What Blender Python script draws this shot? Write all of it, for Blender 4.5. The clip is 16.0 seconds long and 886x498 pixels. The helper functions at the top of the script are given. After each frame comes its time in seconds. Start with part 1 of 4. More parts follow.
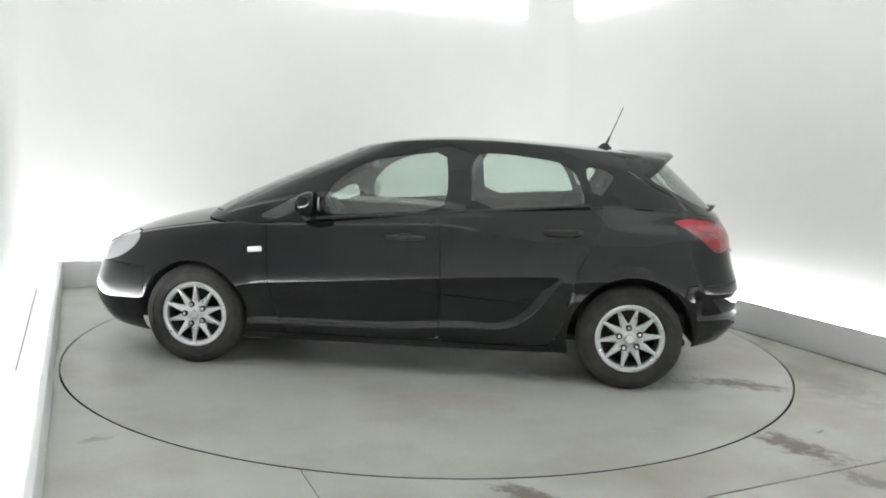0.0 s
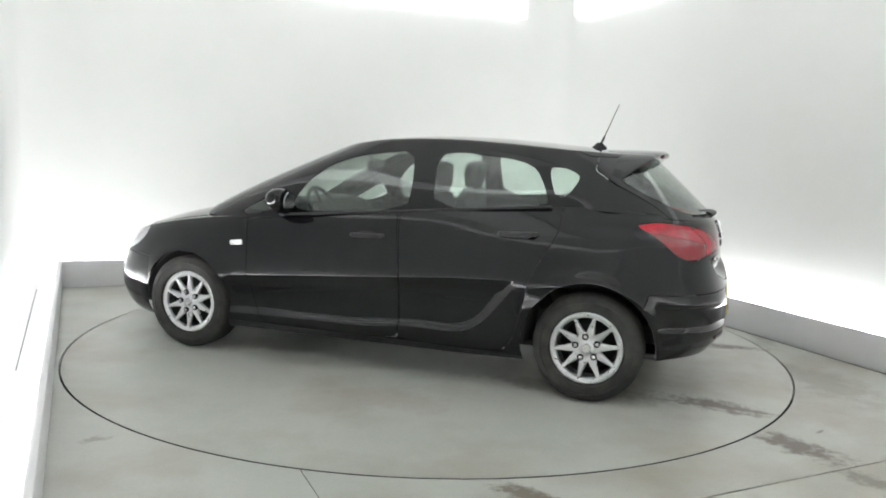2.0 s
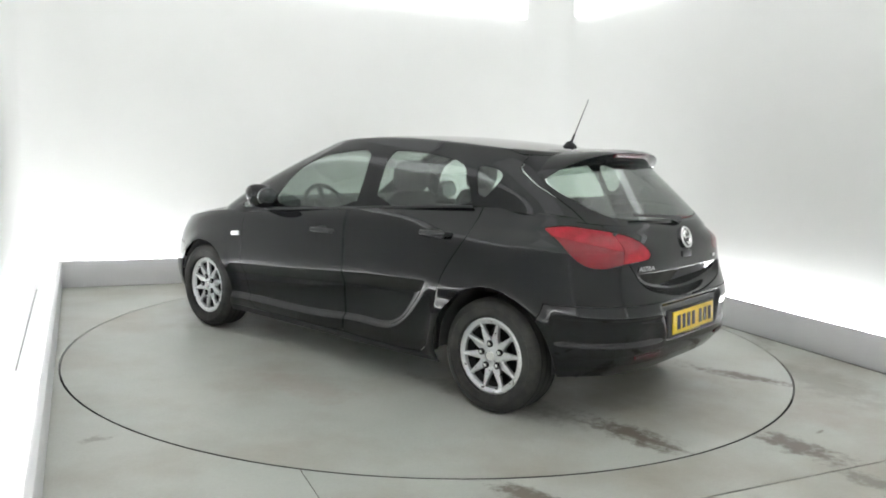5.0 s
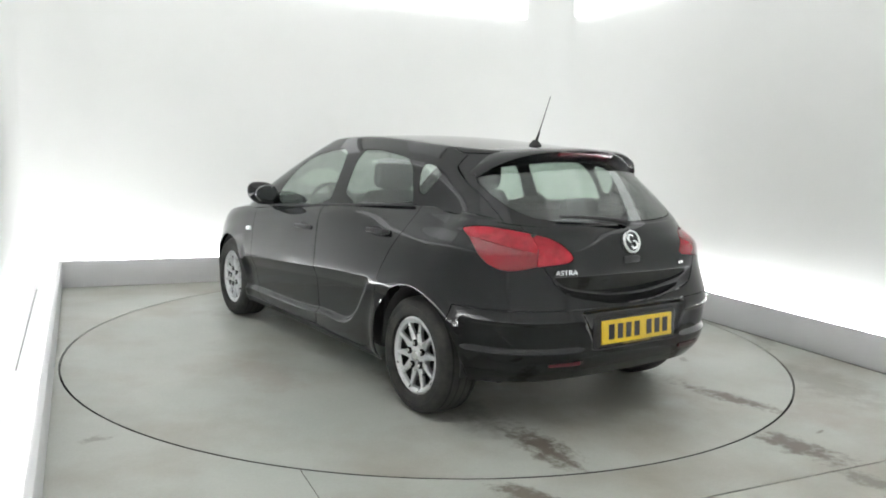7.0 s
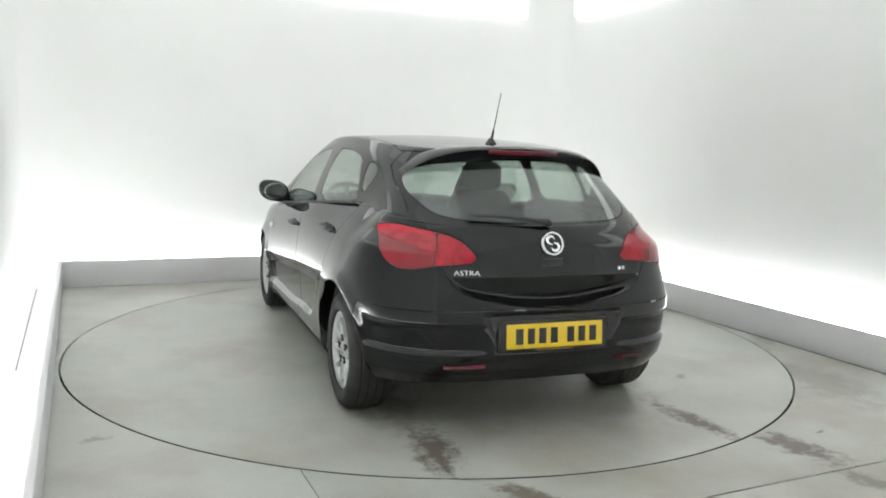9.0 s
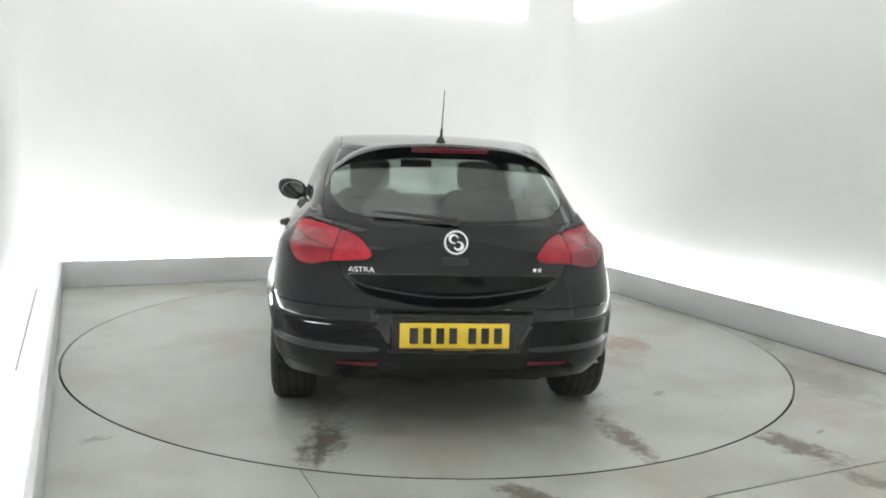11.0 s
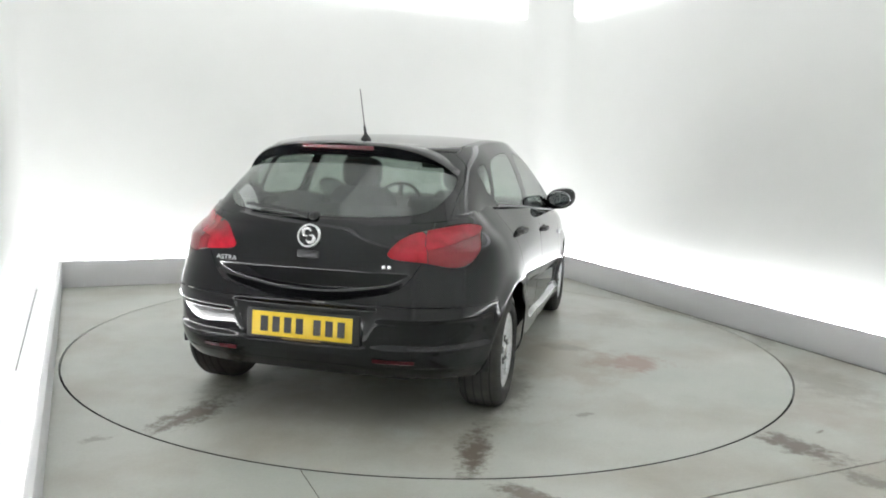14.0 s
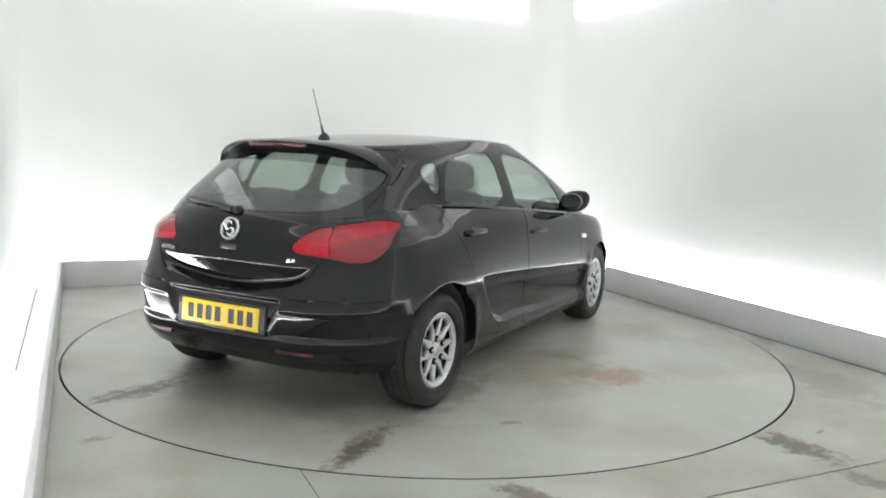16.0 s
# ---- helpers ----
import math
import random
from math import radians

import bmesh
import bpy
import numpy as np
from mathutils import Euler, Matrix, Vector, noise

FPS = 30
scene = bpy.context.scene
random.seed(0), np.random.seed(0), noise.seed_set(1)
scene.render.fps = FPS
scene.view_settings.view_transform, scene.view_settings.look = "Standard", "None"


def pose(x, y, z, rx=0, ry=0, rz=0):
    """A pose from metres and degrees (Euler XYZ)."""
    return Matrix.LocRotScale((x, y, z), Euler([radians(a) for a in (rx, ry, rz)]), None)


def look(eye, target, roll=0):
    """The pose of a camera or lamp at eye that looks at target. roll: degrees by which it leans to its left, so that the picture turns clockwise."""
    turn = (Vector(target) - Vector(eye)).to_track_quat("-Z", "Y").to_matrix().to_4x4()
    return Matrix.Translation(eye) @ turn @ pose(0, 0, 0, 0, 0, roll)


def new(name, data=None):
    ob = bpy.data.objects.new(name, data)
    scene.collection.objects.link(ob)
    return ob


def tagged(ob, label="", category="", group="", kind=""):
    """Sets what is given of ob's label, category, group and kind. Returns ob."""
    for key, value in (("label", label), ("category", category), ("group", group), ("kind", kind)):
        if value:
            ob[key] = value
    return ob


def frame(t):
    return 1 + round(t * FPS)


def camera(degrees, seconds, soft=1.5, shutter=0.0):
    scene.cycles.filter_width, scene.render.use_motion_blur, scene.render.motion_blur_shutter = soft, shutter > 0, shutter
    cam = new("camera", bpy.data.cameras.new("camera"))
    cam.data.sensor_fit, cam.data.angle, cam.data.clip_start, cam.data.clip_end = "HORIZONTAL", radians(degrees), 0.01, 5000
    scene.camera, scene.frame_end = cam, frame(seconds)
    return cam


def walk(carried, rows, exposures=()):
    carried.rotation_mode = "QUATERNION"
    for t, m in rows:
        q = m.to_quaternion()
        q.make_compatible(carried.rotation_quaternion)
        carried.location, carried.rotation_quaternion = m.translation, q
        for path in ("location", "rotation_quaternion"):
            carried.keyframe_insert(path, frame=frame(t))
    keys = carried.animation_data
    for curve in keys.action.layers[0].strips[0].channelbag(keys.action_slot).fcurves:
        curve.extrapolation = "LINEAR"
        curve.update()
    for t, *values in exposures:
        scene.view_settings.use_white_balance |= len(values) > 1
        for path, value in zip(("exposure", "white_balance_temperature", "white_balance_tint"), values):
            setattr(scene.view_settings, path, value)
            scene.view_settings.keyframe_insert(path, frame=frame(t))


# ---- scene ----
cam = camera(58.72, 16.0, soft=1.9)
EYE = (0.0, -5.684, 1.424)
STAND = look(EYE, (0.01272, -4.6929, 1.29166), 1.949)
walk(cam, [(0.0, STAND), (16.0, STAND)])

# ---- light: the booth's own lamps and added ceiling fill panels ----
world = bpy.data.worlds.new("world")
scene.world = world
world.use_nodes = True
world.node_tree.nodes["Background"].inputs[0].default_value = (0.9, 0.95, 0.92, 1)
world.node_tree.nodes["Background"].inputs[1].default_value = 0.0
TROUGH_GLOW, COVE_GLOW, PANEL_GLOW = 42.0, 1.12, 0.38
scene.view_settings.exposure = 0.0


# ---- materials ----
def material(name, colour, rough=0.5, metal=0.0, **sockets):
    m = bpy.data.materials.new(name)
    m.use_nodes = True
    b = m.node_tree.nodes["Principled BSDF"]
    b.inputs["Base Color"].default_value = (*colour, 1)
    b.inputs["Roughness"].default_value = rough
    b.inputs["Metallic"].default_value = metal
    for key, value in sockets.items():
        b.inputs[key.replace("_", " ")].default_value = value
    return m


class Nodes:
    """Short ways to wire a node tree."""
    def __init__(self, m):
        self.t, self.b = m.node_tree, m.node_tree.nodes["Principled BSDF"]

    def add(self, kind, **props):
        n = self.t.nodes.new(kind)
        for key, value in props.items():
            if key == "operation":
                n.operation = value
            elif key == "blend_type":
                n.data_type, n.blend_type = "RGBA", value
        return n

    def put(self, value, socket):
        if isinstance(value, (int, float)):
            socket.default_value = value
        elif isinstance(value, tuple):
            socket.default_value = (*value, 1) if len(value) == 3 and socket.type == "RGBA" else value
        else:
            self.t.links.new(value, socket)

    def coords(self):
        return self.add("ShaderNodeTexCoord").outputs["Object"]

    def noise(self, vector, scale, detail=4.0, rough=0.55):
        n = self.add("ShaderNodeTexNoise")
        self.put(vector, n.inputs["Vector"])
        n.inputs["Scale"].default_value, n.inputs["Detail"].default_value, n.inputs["Roughness"].default_value = scale, detail, rough
        return n.outputs["Fac"]

    def math(self, operation, a, b=0.0):
        n = self.add("ShaderNodeMath", operation=operation)
        self.put(a, n.inputs[0])
        self.put(b, n.inputs[1])
        return n.outputs[0]

    def ramp(self, value, lo, hi, to0=0.0, to1=1.0):
        n = self.add("ShaderNodeMapRange")
        self.put(value, n.inputs["Value"])
        for key, v in (("From Min", lo), ("From Max", hi), ("To Min", to0), ("To Max", to1)):
            n.inputs[key].default_value = v
        return n.outputs[0]

    def mix(self, fac, a, b):
        n = self.add("ShaderNodeMix", blend_type="MIX")
        self.put(fac, n.inputs[0])
        self.put(a, n.inputs[6])
        self.put(b, n.inputs[7])
        return n.outputs[2]

    def bump(self, height, strength, distance=0.002):
        n = self.add("ShaderNodeBump")
        self.put(height, n.inputs["Height"])
        n.inputs["Strength"].default_value, n.inputs["Distance"].default_value = strength, distance
        self.put(n.outputs[0], self.b.inputs["Normal"])

    def blot(self, vector, x, y, rx, ry, turn, grain=9.0, reach=0.9):
        """A ragged patch: 1 in its middle, 0 outside."""
        n = self.add("ShaderNodeMapping")
        n.vector_type = "TEXTURE"
        self.put(vector, n.inputs["Vector"])
        n.inputs["Location"].default_value = (x, y, 0)
        n.inputs["Rotation"].default_value = (0, 0, radians(turn))
        n.inputs["Scale"].default_value = (rx, ry, 1)
        s = self.add("ShaderNodeVectorMath", operation="LENGTH")
        self.put(n.outputs[0], s.inputs[0])
        ragged = self.math("ADD", s.outputs["Value"], self.ramp(self.noise(vector, grain, 6.0, 0.7), 0.3, 0.7, -0.5, 0.5))
        return self.ramp(ragged, reach, reach - 0.55)


def concrete(name, blots):
    m = material(name, (0.5, 0.5, 0.47), 0.4)
    w = Nodes(m)
    p = w.coords()
    cloud = w.ramp(w.noise(p, 0.9, 5.0, 0.6), 0.35, 0.65)
    c = w.mix(cloud, (0.475, 0.502, 0.462), (0.555, 0.562, 0.518))
    grime = w.ramp(w.noise(p, 1.1, 5.0, 0.55), 0.46, 0.82)
    c = w.mix(w.math("MULTIPLY", grime, 1.0), c, (0.33, 0.295, 0.235))
    fine = w.noise(p, 60.0, 4.0, 0.7)
    c = w.mix(w.ramp(fine, 0.3, 0.75, 0.0, 0.14), c, (0.22, 0.21, 0.19))
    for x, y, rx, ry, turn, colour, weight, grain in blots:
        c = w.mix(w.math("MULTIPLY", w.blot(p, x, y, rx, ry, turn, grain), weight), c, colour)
    w.put(c, w.b.inputs["Base Color"])
    w.put(w.math("ADD", w.ramp(w.noise(p, 3.0, 5.0), 0.3, 0.7, 0.32, 0.42), w.ramp(fine, 0.3, 0.7, -0.03, 0.03)), w.b.inputs["Roughness"])
    w.bump(w.math("ADD", fine, w.noise(p, 9.0, 5.0)), 0.12, 0.002)
    return m


def painted_wall(name, colour, rough):
    m = material(name, colour, rough)
    w = Nodes(m)
    p = w.coords()
    w.put(w.mix(w.ramp(w.noise(p, 0.7, 4.0), 0.35, 0.7), colour, tuple(c * 0.96 for c in colour)), w.b.inputs["Base Color"])
    w.bump(w.noise(p, 90.0, 3.0), 0.05, 0.001)
    return m


def glowing(name, colour, strength):
    m = material(name, (0.9, 0.9, 0.9), 0.5)
    b = m.node_tree.nodes["Principled BSDF"]
    b.inputs["Emission Color"].default_value = (*colour, 1)
    b.inputs["Emission Strength"].default_value = strength
    return m


def car_glass(name, tint):
    m = bpy.data.materials.new(name)
    m.use_nodes = True
    t = m.node_tree
    t.nodes.remove(t.nodes["Principled BSDF"])
    clear, gloss, mix, edge, power, lift = (t.nodes.new(k) for k in ("ShaderNodeBsdfTransparent", "ShaderNodeBsdfGlossy", "ShaderNodeMixShader", "ShaderNodeLayerWeight", "ShaderNodeMath", "ShaderNodeMath"))
    clear.inputs[0].default_value = (*tint, 1)
    gloss.inputs["Roughness"].default_value = 0.02
    edge.inputs["Blend"].default_value = 0.5
    power.operation, lift.operation = "POWER", "MULTIPLY_ADD"
    power.inputs[1].default_value, lift.inputs[1].default_value, lift.inputs[2].default_value = 4.0, 0.9, 0.085
    for a, b in ((edge.outputs["Facing"], power.inputs[0]), (power.outputs[0], lift.inputs[0]), (lift.outputs[0], mix.inputs[0]), (clear.outputs[0], mix.inputs[1]), (gloss.outputs[0], mix.inputs[2]), (mix.outputs[0], t.nodes["Material Output"].inputs[0])):
        t.links.new(a, b)
    return m


BROWN, RUST, WET = (0.13, 0.10, 0.075), (0.33, 0.22, 0.18), (0.17, 0.15, 0.12)
WHITE = painted_wall("white_wall_paint", (0.81, 0.815, 0.80), 0.6)
KERB_PAINT = painted_wall("grey_kerb_paint", (0.76, 0.755, 0.77), 0.5)
FLOOR = concrete("floor_paint", ((1.83, -1.96, 0.33, 0.14, -54, BROWN, 0.9, 13.0), (0.42, -2.60, 0.22, 0.10, -35, BROWN, 0.85, 13.0), (-1.55, -2.14, 0.09, 0.05, 30, WET, 0.5, 20.0), (1.98, -2.36, 0.2, 0.09, -50, WET, 0.7, 14.0),
                          (2.5, -0.8, 0.35, 0.7, 20, WET, 0.4, 5.0), (2.2, -1.5, 0.3, 0.3, 0, RUST, 0.25, 5.0), (2.6, 0.3, 0.12, 0.5, -20, WET, 0.5, 7.0), (2.05, -1.75, 0.05, 0.015, 40, BROWN, 0.7, 20.0)))
# the two broad brown patches near the car hold both dirt and its shade
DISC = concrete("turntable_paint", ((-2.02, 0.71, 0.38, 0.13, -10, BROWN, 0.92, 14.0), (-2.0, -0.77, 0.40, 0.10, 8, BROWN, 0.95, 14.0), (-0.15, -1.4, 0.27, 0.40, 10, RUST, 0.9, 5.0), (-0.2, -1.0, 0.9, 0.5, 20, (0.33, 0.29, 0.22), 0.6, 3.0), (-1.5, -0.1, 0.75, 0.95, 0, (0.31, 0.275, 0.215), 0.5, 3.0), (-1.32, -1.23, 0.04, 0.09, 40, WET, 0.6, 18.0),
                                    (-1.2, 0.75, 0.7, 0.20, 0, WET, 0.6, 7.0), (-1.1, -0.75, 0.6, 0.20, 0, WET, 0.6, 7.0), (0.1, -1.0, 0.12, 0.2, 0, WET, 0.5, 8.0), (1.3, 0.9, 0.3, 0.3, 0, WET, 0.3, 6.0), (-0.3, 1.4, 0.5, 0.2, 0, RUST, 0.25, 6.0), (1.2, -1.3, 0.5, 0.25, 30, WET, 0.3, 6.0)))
# near-black, so the shade inside gaps and recesses is in the colour
GAP = material("dark_gap", (0.012, 0.012, 0.011), 0.9)
GRIME = material("grimy_joint", (0.11, 0.10, 0.085), 0.9)
TROUGH_LAMP = glowing("trough_lamp_glow", (0.982, 1.0, 1.01), TROUGH_GLOW)
COVE_LAMP = glowing("cove_lamp_glow", (0.982, 1.0, 1.01), COVE_GLOW)
FILL_PANEL = glowing("fill_panel_glow", (0.982, 1.0, 1.01), PANEL_GLOW)
CASING = material("lamp_casing", (0.7, 0.7, 0.7), 0.4, 0.3)

PAINT = material("black_car_paint", (0.003, 0.003, 0.004), 0.3, 0.0, Specular_IOR_Level=0.0, Coat_Weight=1.0, Coat_Roughness=0.03, Coat_IOR=1.48)
w = Nodes(PAINT)
w.put(w.ramp(w.noise(w.coords(), 5.0, 5.0, 0.6), 0.3, 0.7, 0.02, 0.05), w.b.inputs["Coat Roughness"])
PLASTIC = material("black_plastic", (0.012, 0.012, 0.013), 0.5)
GLOSS_BLACK = material("gloss_black_trim", (0.006, 0.006, 0.007), 0.12)
TRIM = material("cabin_lining", (0.03, 0.031, 0.033), 0.75)
HEADLINER = material("headliner", (0.25, 0.25, 0.24), 0.85)
SEAT = material("dark_seat_cloth", (0.035, 0.036, 0.04), 0.9)
w = Nodes(SEAT)
w.put(w.mix(w.ramp(w.noise(w.coords(), 12.0, 4.0), 0.35, 0.65), (0.03, 0.031, 0.035), (0.05, 0.051, 0.056)), w.b.inputs["Base Color"])
GLASS = car_glass("tinted_window_glass", (0.85, 0.90, 0.87))
REAR_TINT = car_glass("rear_window_glass", (0.74, 0.79, 0.76))
RED = material("red_lamp_lens", (0.42, 0.012, 0.02), 0.25, 0.0, Specular_IOR_Level=0.25, Coat_Weight=0.5, Coat_Roughness=0.04)
w = Nodes(RED)
p = w.coords()
w.put(w.mix(w.ramp(w.noise(p, 16.0, 2.0), 0.35, 0.65), (0.25, 0.003, 0.011), (0.34, 0.006, 0.018)), w.b.inputs["Base Color"])
RED_LOWER = material("deeper_red_lens", (0.19, 0.003, 0.010), 0.2, 0.0, Coat_Weight=0.6, Coat_Roughness=0.04)
RED_DARK = material("deep_red_lamp", (0.06, 0.002, 0.005), 0.25, 0.0, Coat_Weight=0.3)
CHROME = material("chrome", (0.85, 0.85, 0.86), 0.22, 1.0)
SILVER = material("silver_wheel_trim", (0.62, 0.63, 0.64), 0.26, 0.85)
w = Nodes(SILVER)
w.put(w.ramp(w.noise(w.coords(), 40.0, 5.0), 0.3, 0.7, 0.24, 0.42), w.b.inputs["Roughness"])
RUBBER = material("tyre_rubber", (0.022, 0.021, 0.02), 0.75)
w = Nodes(RUBBER)
p = w.coords()
w.put(w.mix(w.ramp(w.noise(p, 9.0, 6.0, 0.65), 0.4, 0.75), (0.018, 0.018, 0.018), (0.05, 0.046, 0.04)), w.b.inputs["Base Color"])
w.bump(w.noise(p, 120.0, 3.0), 0.3, 0.001)
STEEL = material("dull_steel", (0.025, 0.025, 0.026), 0.6, 0.3)
YELLOW = material("yellow_plate", (0.70, 0.48, 0.02), 0.35)
WORN_GOLD = material("worn_gold_strip", (0.22, 0.15, 0.035), 0.5)
INK = material("black_plate_ink", (0.01, 0.01, 0.01), 0.5)
DARK_MIRROR = material("mirror_glass_silvering", (0.35, 0.36, 0.37), 0.03, 1.0)
HEADLAMP_GLASS = material("headlamp_glass", (0.42, 0.43, 0.45), 0.18, 0.3, Coat_Weight=1.0)
CLEAR_WHITE = material("white_lamp_lens", (0.75, 0.76, 0.77), 0.15, 0.0, Coat_Weight=1.0)


# ---- mesh tools ----
def part(name, bm, mat, parent, label="", sharp=35):
    """Links a bmesh as one mesh object under a thing or a part."""
    bmesh.ops.recalc_face_normals(bm, faces=bm.faces)
    me = bpy.data.meshes.new(name)
    bm.to_mesh(me)
    bm.free()
    me.materials.append(mat)
    me.shade_smooth()
    me.set_sharp_from_angle(angle=radians(sharp))
    ob = new(name, me)
    ob.parent = parent
    return tagged(ob, label)


def box(bm, lo, hi, bevel=0.0, m=None, segments=2):
    r = bmesh.ops.create_cube(bm, size=1.0)
    c, s = (Vector(lo) + Vector(hi)) / 2, Vector(hi) - Vector(lo)
    for v in r["verts"]:
        v.co = Vector((v.co.x * s.x, v.co.y * s.y, v.co.z * s.z)) + c
    vs = set(r["verts"])
    if bevel:
        es = {e for v in vs for e in v.link_edges}
        out = bmesh.ops.bevel(bm, geom=list(es), offset=bevel, segments=segments, affect="EDGES", profile=0.5)
        vs = {v for f in out["faces"] for v in f.verts} | {v for v in vs if v.is_valid}
    if m is not None:
        bmesh.ops.transform(bm, matrix=m, verts=list(vs))
    return bm


def lathe(bm, profile, steps, m=None, closed=False):
    """Turns (radius, along) pairs round the y axis."""
    rings = [[bm.verts.new((r * math.cos(2 * math.pi * i / steps), a, r * math.sin(2 * math.pi * i / steps))) for i in range(steps)] for r, a in profile]
    pairs = list(zip(rings, rings[1:])) + ([(rings[-1], rings[0])] if closed else [])
    for p, q in pairs:
        for i in range(steps):
            bm.faces.new((p[i], p[(i + 1) % steps], q[(i + 1) % steps], q[i]))
    if not closed:
        for ring in (rings[0], rings[-1]):
            bm.faces.new(ring)
    if m is not None:
        bmesh.ops.transform(bm, matrix=m, verts=[v for ring in rings for v in ring])
    return bm


def tube(bm, path, radius, sides=8):
    """A round bar along a path; radius may be a list."""
    path = [Vector(p) for p in path]
    rings = []
    for i, p in enumerate(path):
        d = (path[min(i + 1, len(path) - 1)] - path[max(i - 1, 0)]).normalized()
        a = d.orthogonal().normalized() if i == 0 else (rings[-1][1] - d * rings[-1][1].dot(d)).normalized()
        b = d.cross(a)
        r = radius[i] if isinstance(radius, (list, tuple)) else radius
        rings.append(([bm.verts.new(p + (a * math.cos(k * 2 * math.pi / sides) + b * math.sin(k * 2 * math.pi / sides)) * r) for k in range(sides)], a))
    for (p, _), (q, _) in zip(rings, rings[1:]):
        for k in range(sides):
            bm.faces.new((p[k], p[(k + 1) % sides], q[(k + 1) % sides], q[k]))
    bm.faces.new(rings[0][0])
    bm.faces.new(rings[-1][0])
    return bm


# ---- the booth: its walls run 24.2 degrees off the camera's axes ----
TURN = radians(24.2)
U, V = Vector((math.cos(TURN), math.sin(TURN), 0)), Vector((-math.sin(TURN), math.cos(TURN), 0))
LEFT, RIGHT, BACK, FRONT = -2.49, 2.53, 2.69, -5.55
KERB_HIGH, BEHIND, CEILING, DISC_R = 0.245, 0.30, 3.25, 2.463


def room(u, v, z):
    return U * u + V * v + Vector((0, 0, z))


def booth_loop(off, radius, n=8):
    """The booth's outline, moved out by off, with round corners."""
    pts = []
    for cu, cv, a0 in ((RIGHT + off, BACK + off, 0), (LEFT - off, BACK + off, 90), (LEFT - off, FRONT - off, 180), (RIGHT + off, FRONT - off, 270)):
        su, sv = (1 if a0 in (0, 270) else -1), (1 if a0 in (0, 90) else -1)
        for k in range(n + 1):
            a = radians(a0 + 90 * k / n)
            pts.append((cu - su * radius + radius * math.cos(a), cv - sv * radius + radius * math.sin(a)))
    return pts


def build_booth():
    # walls: one curved sheet with thickness
    bm = bmesh.new()
    inner, outer = booth_loop(BEHIND, 0.4), booth_loop(BEHIND + 0.12, 0.52)
    rows = [[bm.verts.new(room(*p, z)) for p in loop] for loop, z in ((inner, -0.3), (inner, CEILING), (outer, CEILING), (outer, -0.3))]
    n = len(inner)
    for a in range(4):
        for i in range(n):
            bm.faces.new((rows[a][i], rows[a][(i + 1) % n], rows[(a + 1) % 4][(i + 1) % n], rows[(a + 1) % 4][i]))
    tagged(part("wall", bm, WHITE, None), "white painted seamless booth wall with rounded corners", "wall", kind="structure")
    bm = bmesh.new()
    box(bm, (LEFT - 0.6, FRONT - 0.6, CEILING + 0.003), (RIGHT + 0.6, BACK + 0.6, CEILING + 0.1), m=Matrix.Rotation(TURN, 4, "Z"))
    tagged(part("ceiling", bm, WHITE, None), "plain white booth ceiling", "ceiling", kind="structure")
    # floor slabs round the disc
    def slab(loop_uv, hole):
        bm = bmesh.new()
        ring = [bm.verts.new(room(*p, 0)) for p in loop_uv]
        edges = [bm.edges.new((ring[i], ring[(i + 1) % len(ring)])) for i in range(len(ring))]
        if hole:
            r = [bm.verts.new((hole * math.cos(a * math.pi / 96), hole * math.sin(a * math.pi / 96), 0)) for a in range(192)]
            edges += [bm.edges.new((r[i], r[(i + 1) % 192])) for i in range(192)]
        bmesh.ops.triangle_fill(bm, edges=edges, use_beauty=True)
        bmesh.ops.recalc_face_normals(bm, faces=bm.faces)
        if bm.faces[0].normal.z < 0:
            bmesh.ops.reverse_faces(bm, faces=bm.faces)
        ext = bmesh.ops.extrude_face_region(bm, geom=bm.faces[:])
        bmesh.ops.translate(bm, vec=(0, 0, -0.2), verts=[g for g in ext["geom"] if isinstance(g, bmesh.types.BMVert)])
        return bm
    o, joint = BEHIND + 0.05, -2.83
    tagged(part("floor", slab([(LEFT - o, joint + 0.005), (RIGHT + o, joint + 0.005), (RIGHT + o, BACK + o), (LEFT - o, BACK + o)], DISC_R + 0.010), FLOOR, None), "worn grey-green painted concrete floor with brown stains", "floor", kind="structure")
    tagged(part("floor", slab([(LEFT - o, FRONT - o), (RIGHT + o, FRONT - o), (RIGHT + o, joint - 0.005), (LEFT - o, joint - 0.005)], 0), FLOOR, None), "worn grey-green painted concrete floor slab", "floor", kind="structure")
    # near-black sheet keeps the turntable gap looking shaded
    bm = bmesh.new()
    box(bm, (LEFT - 0.5, FRONT - 0.5, -0.3), (RIGHT + 0.5, BACK + 0.5, -0.25), m=Matrix.Rotation(TURN, 4, "Z"))
    tagged(part("floor_pit", bm, GAP, None), "dark pit below the turntable gap", "pit", kind="structure")
    # kerbs: upright boards with a capping edge
    m = Matrix.Rotation(TURN, 4, "Z")
    t = 0.035
    for name, lo, hi in (("kerb_back", (LEFT - t, BACK, 0.001), (RIGHT + t, BACK + t, KERB_HIGH)), ("kerb_left", (LEFT - t, FRONT, 0.001), (LEFT, BACK - 0.002, KERB_HIGH)), ("kerb_right", (RIGHT, FRONT, 0.001), (RIGHT + t, BACK - 0.002, KERB_HIGH)), ("kerb_front", (LEFT - t, FRONT - t, 0.001), (RIGHT + t, FRONT - 0.002, KERB_HIGH))):
        bm = bmesh.new()
        box(bm, lo, hi, 0.006, m)
        tagged(part(name, bm, KERB_PAINT, None), "low grey painted kerb board along the booth wall", "kerb", kind="structure")
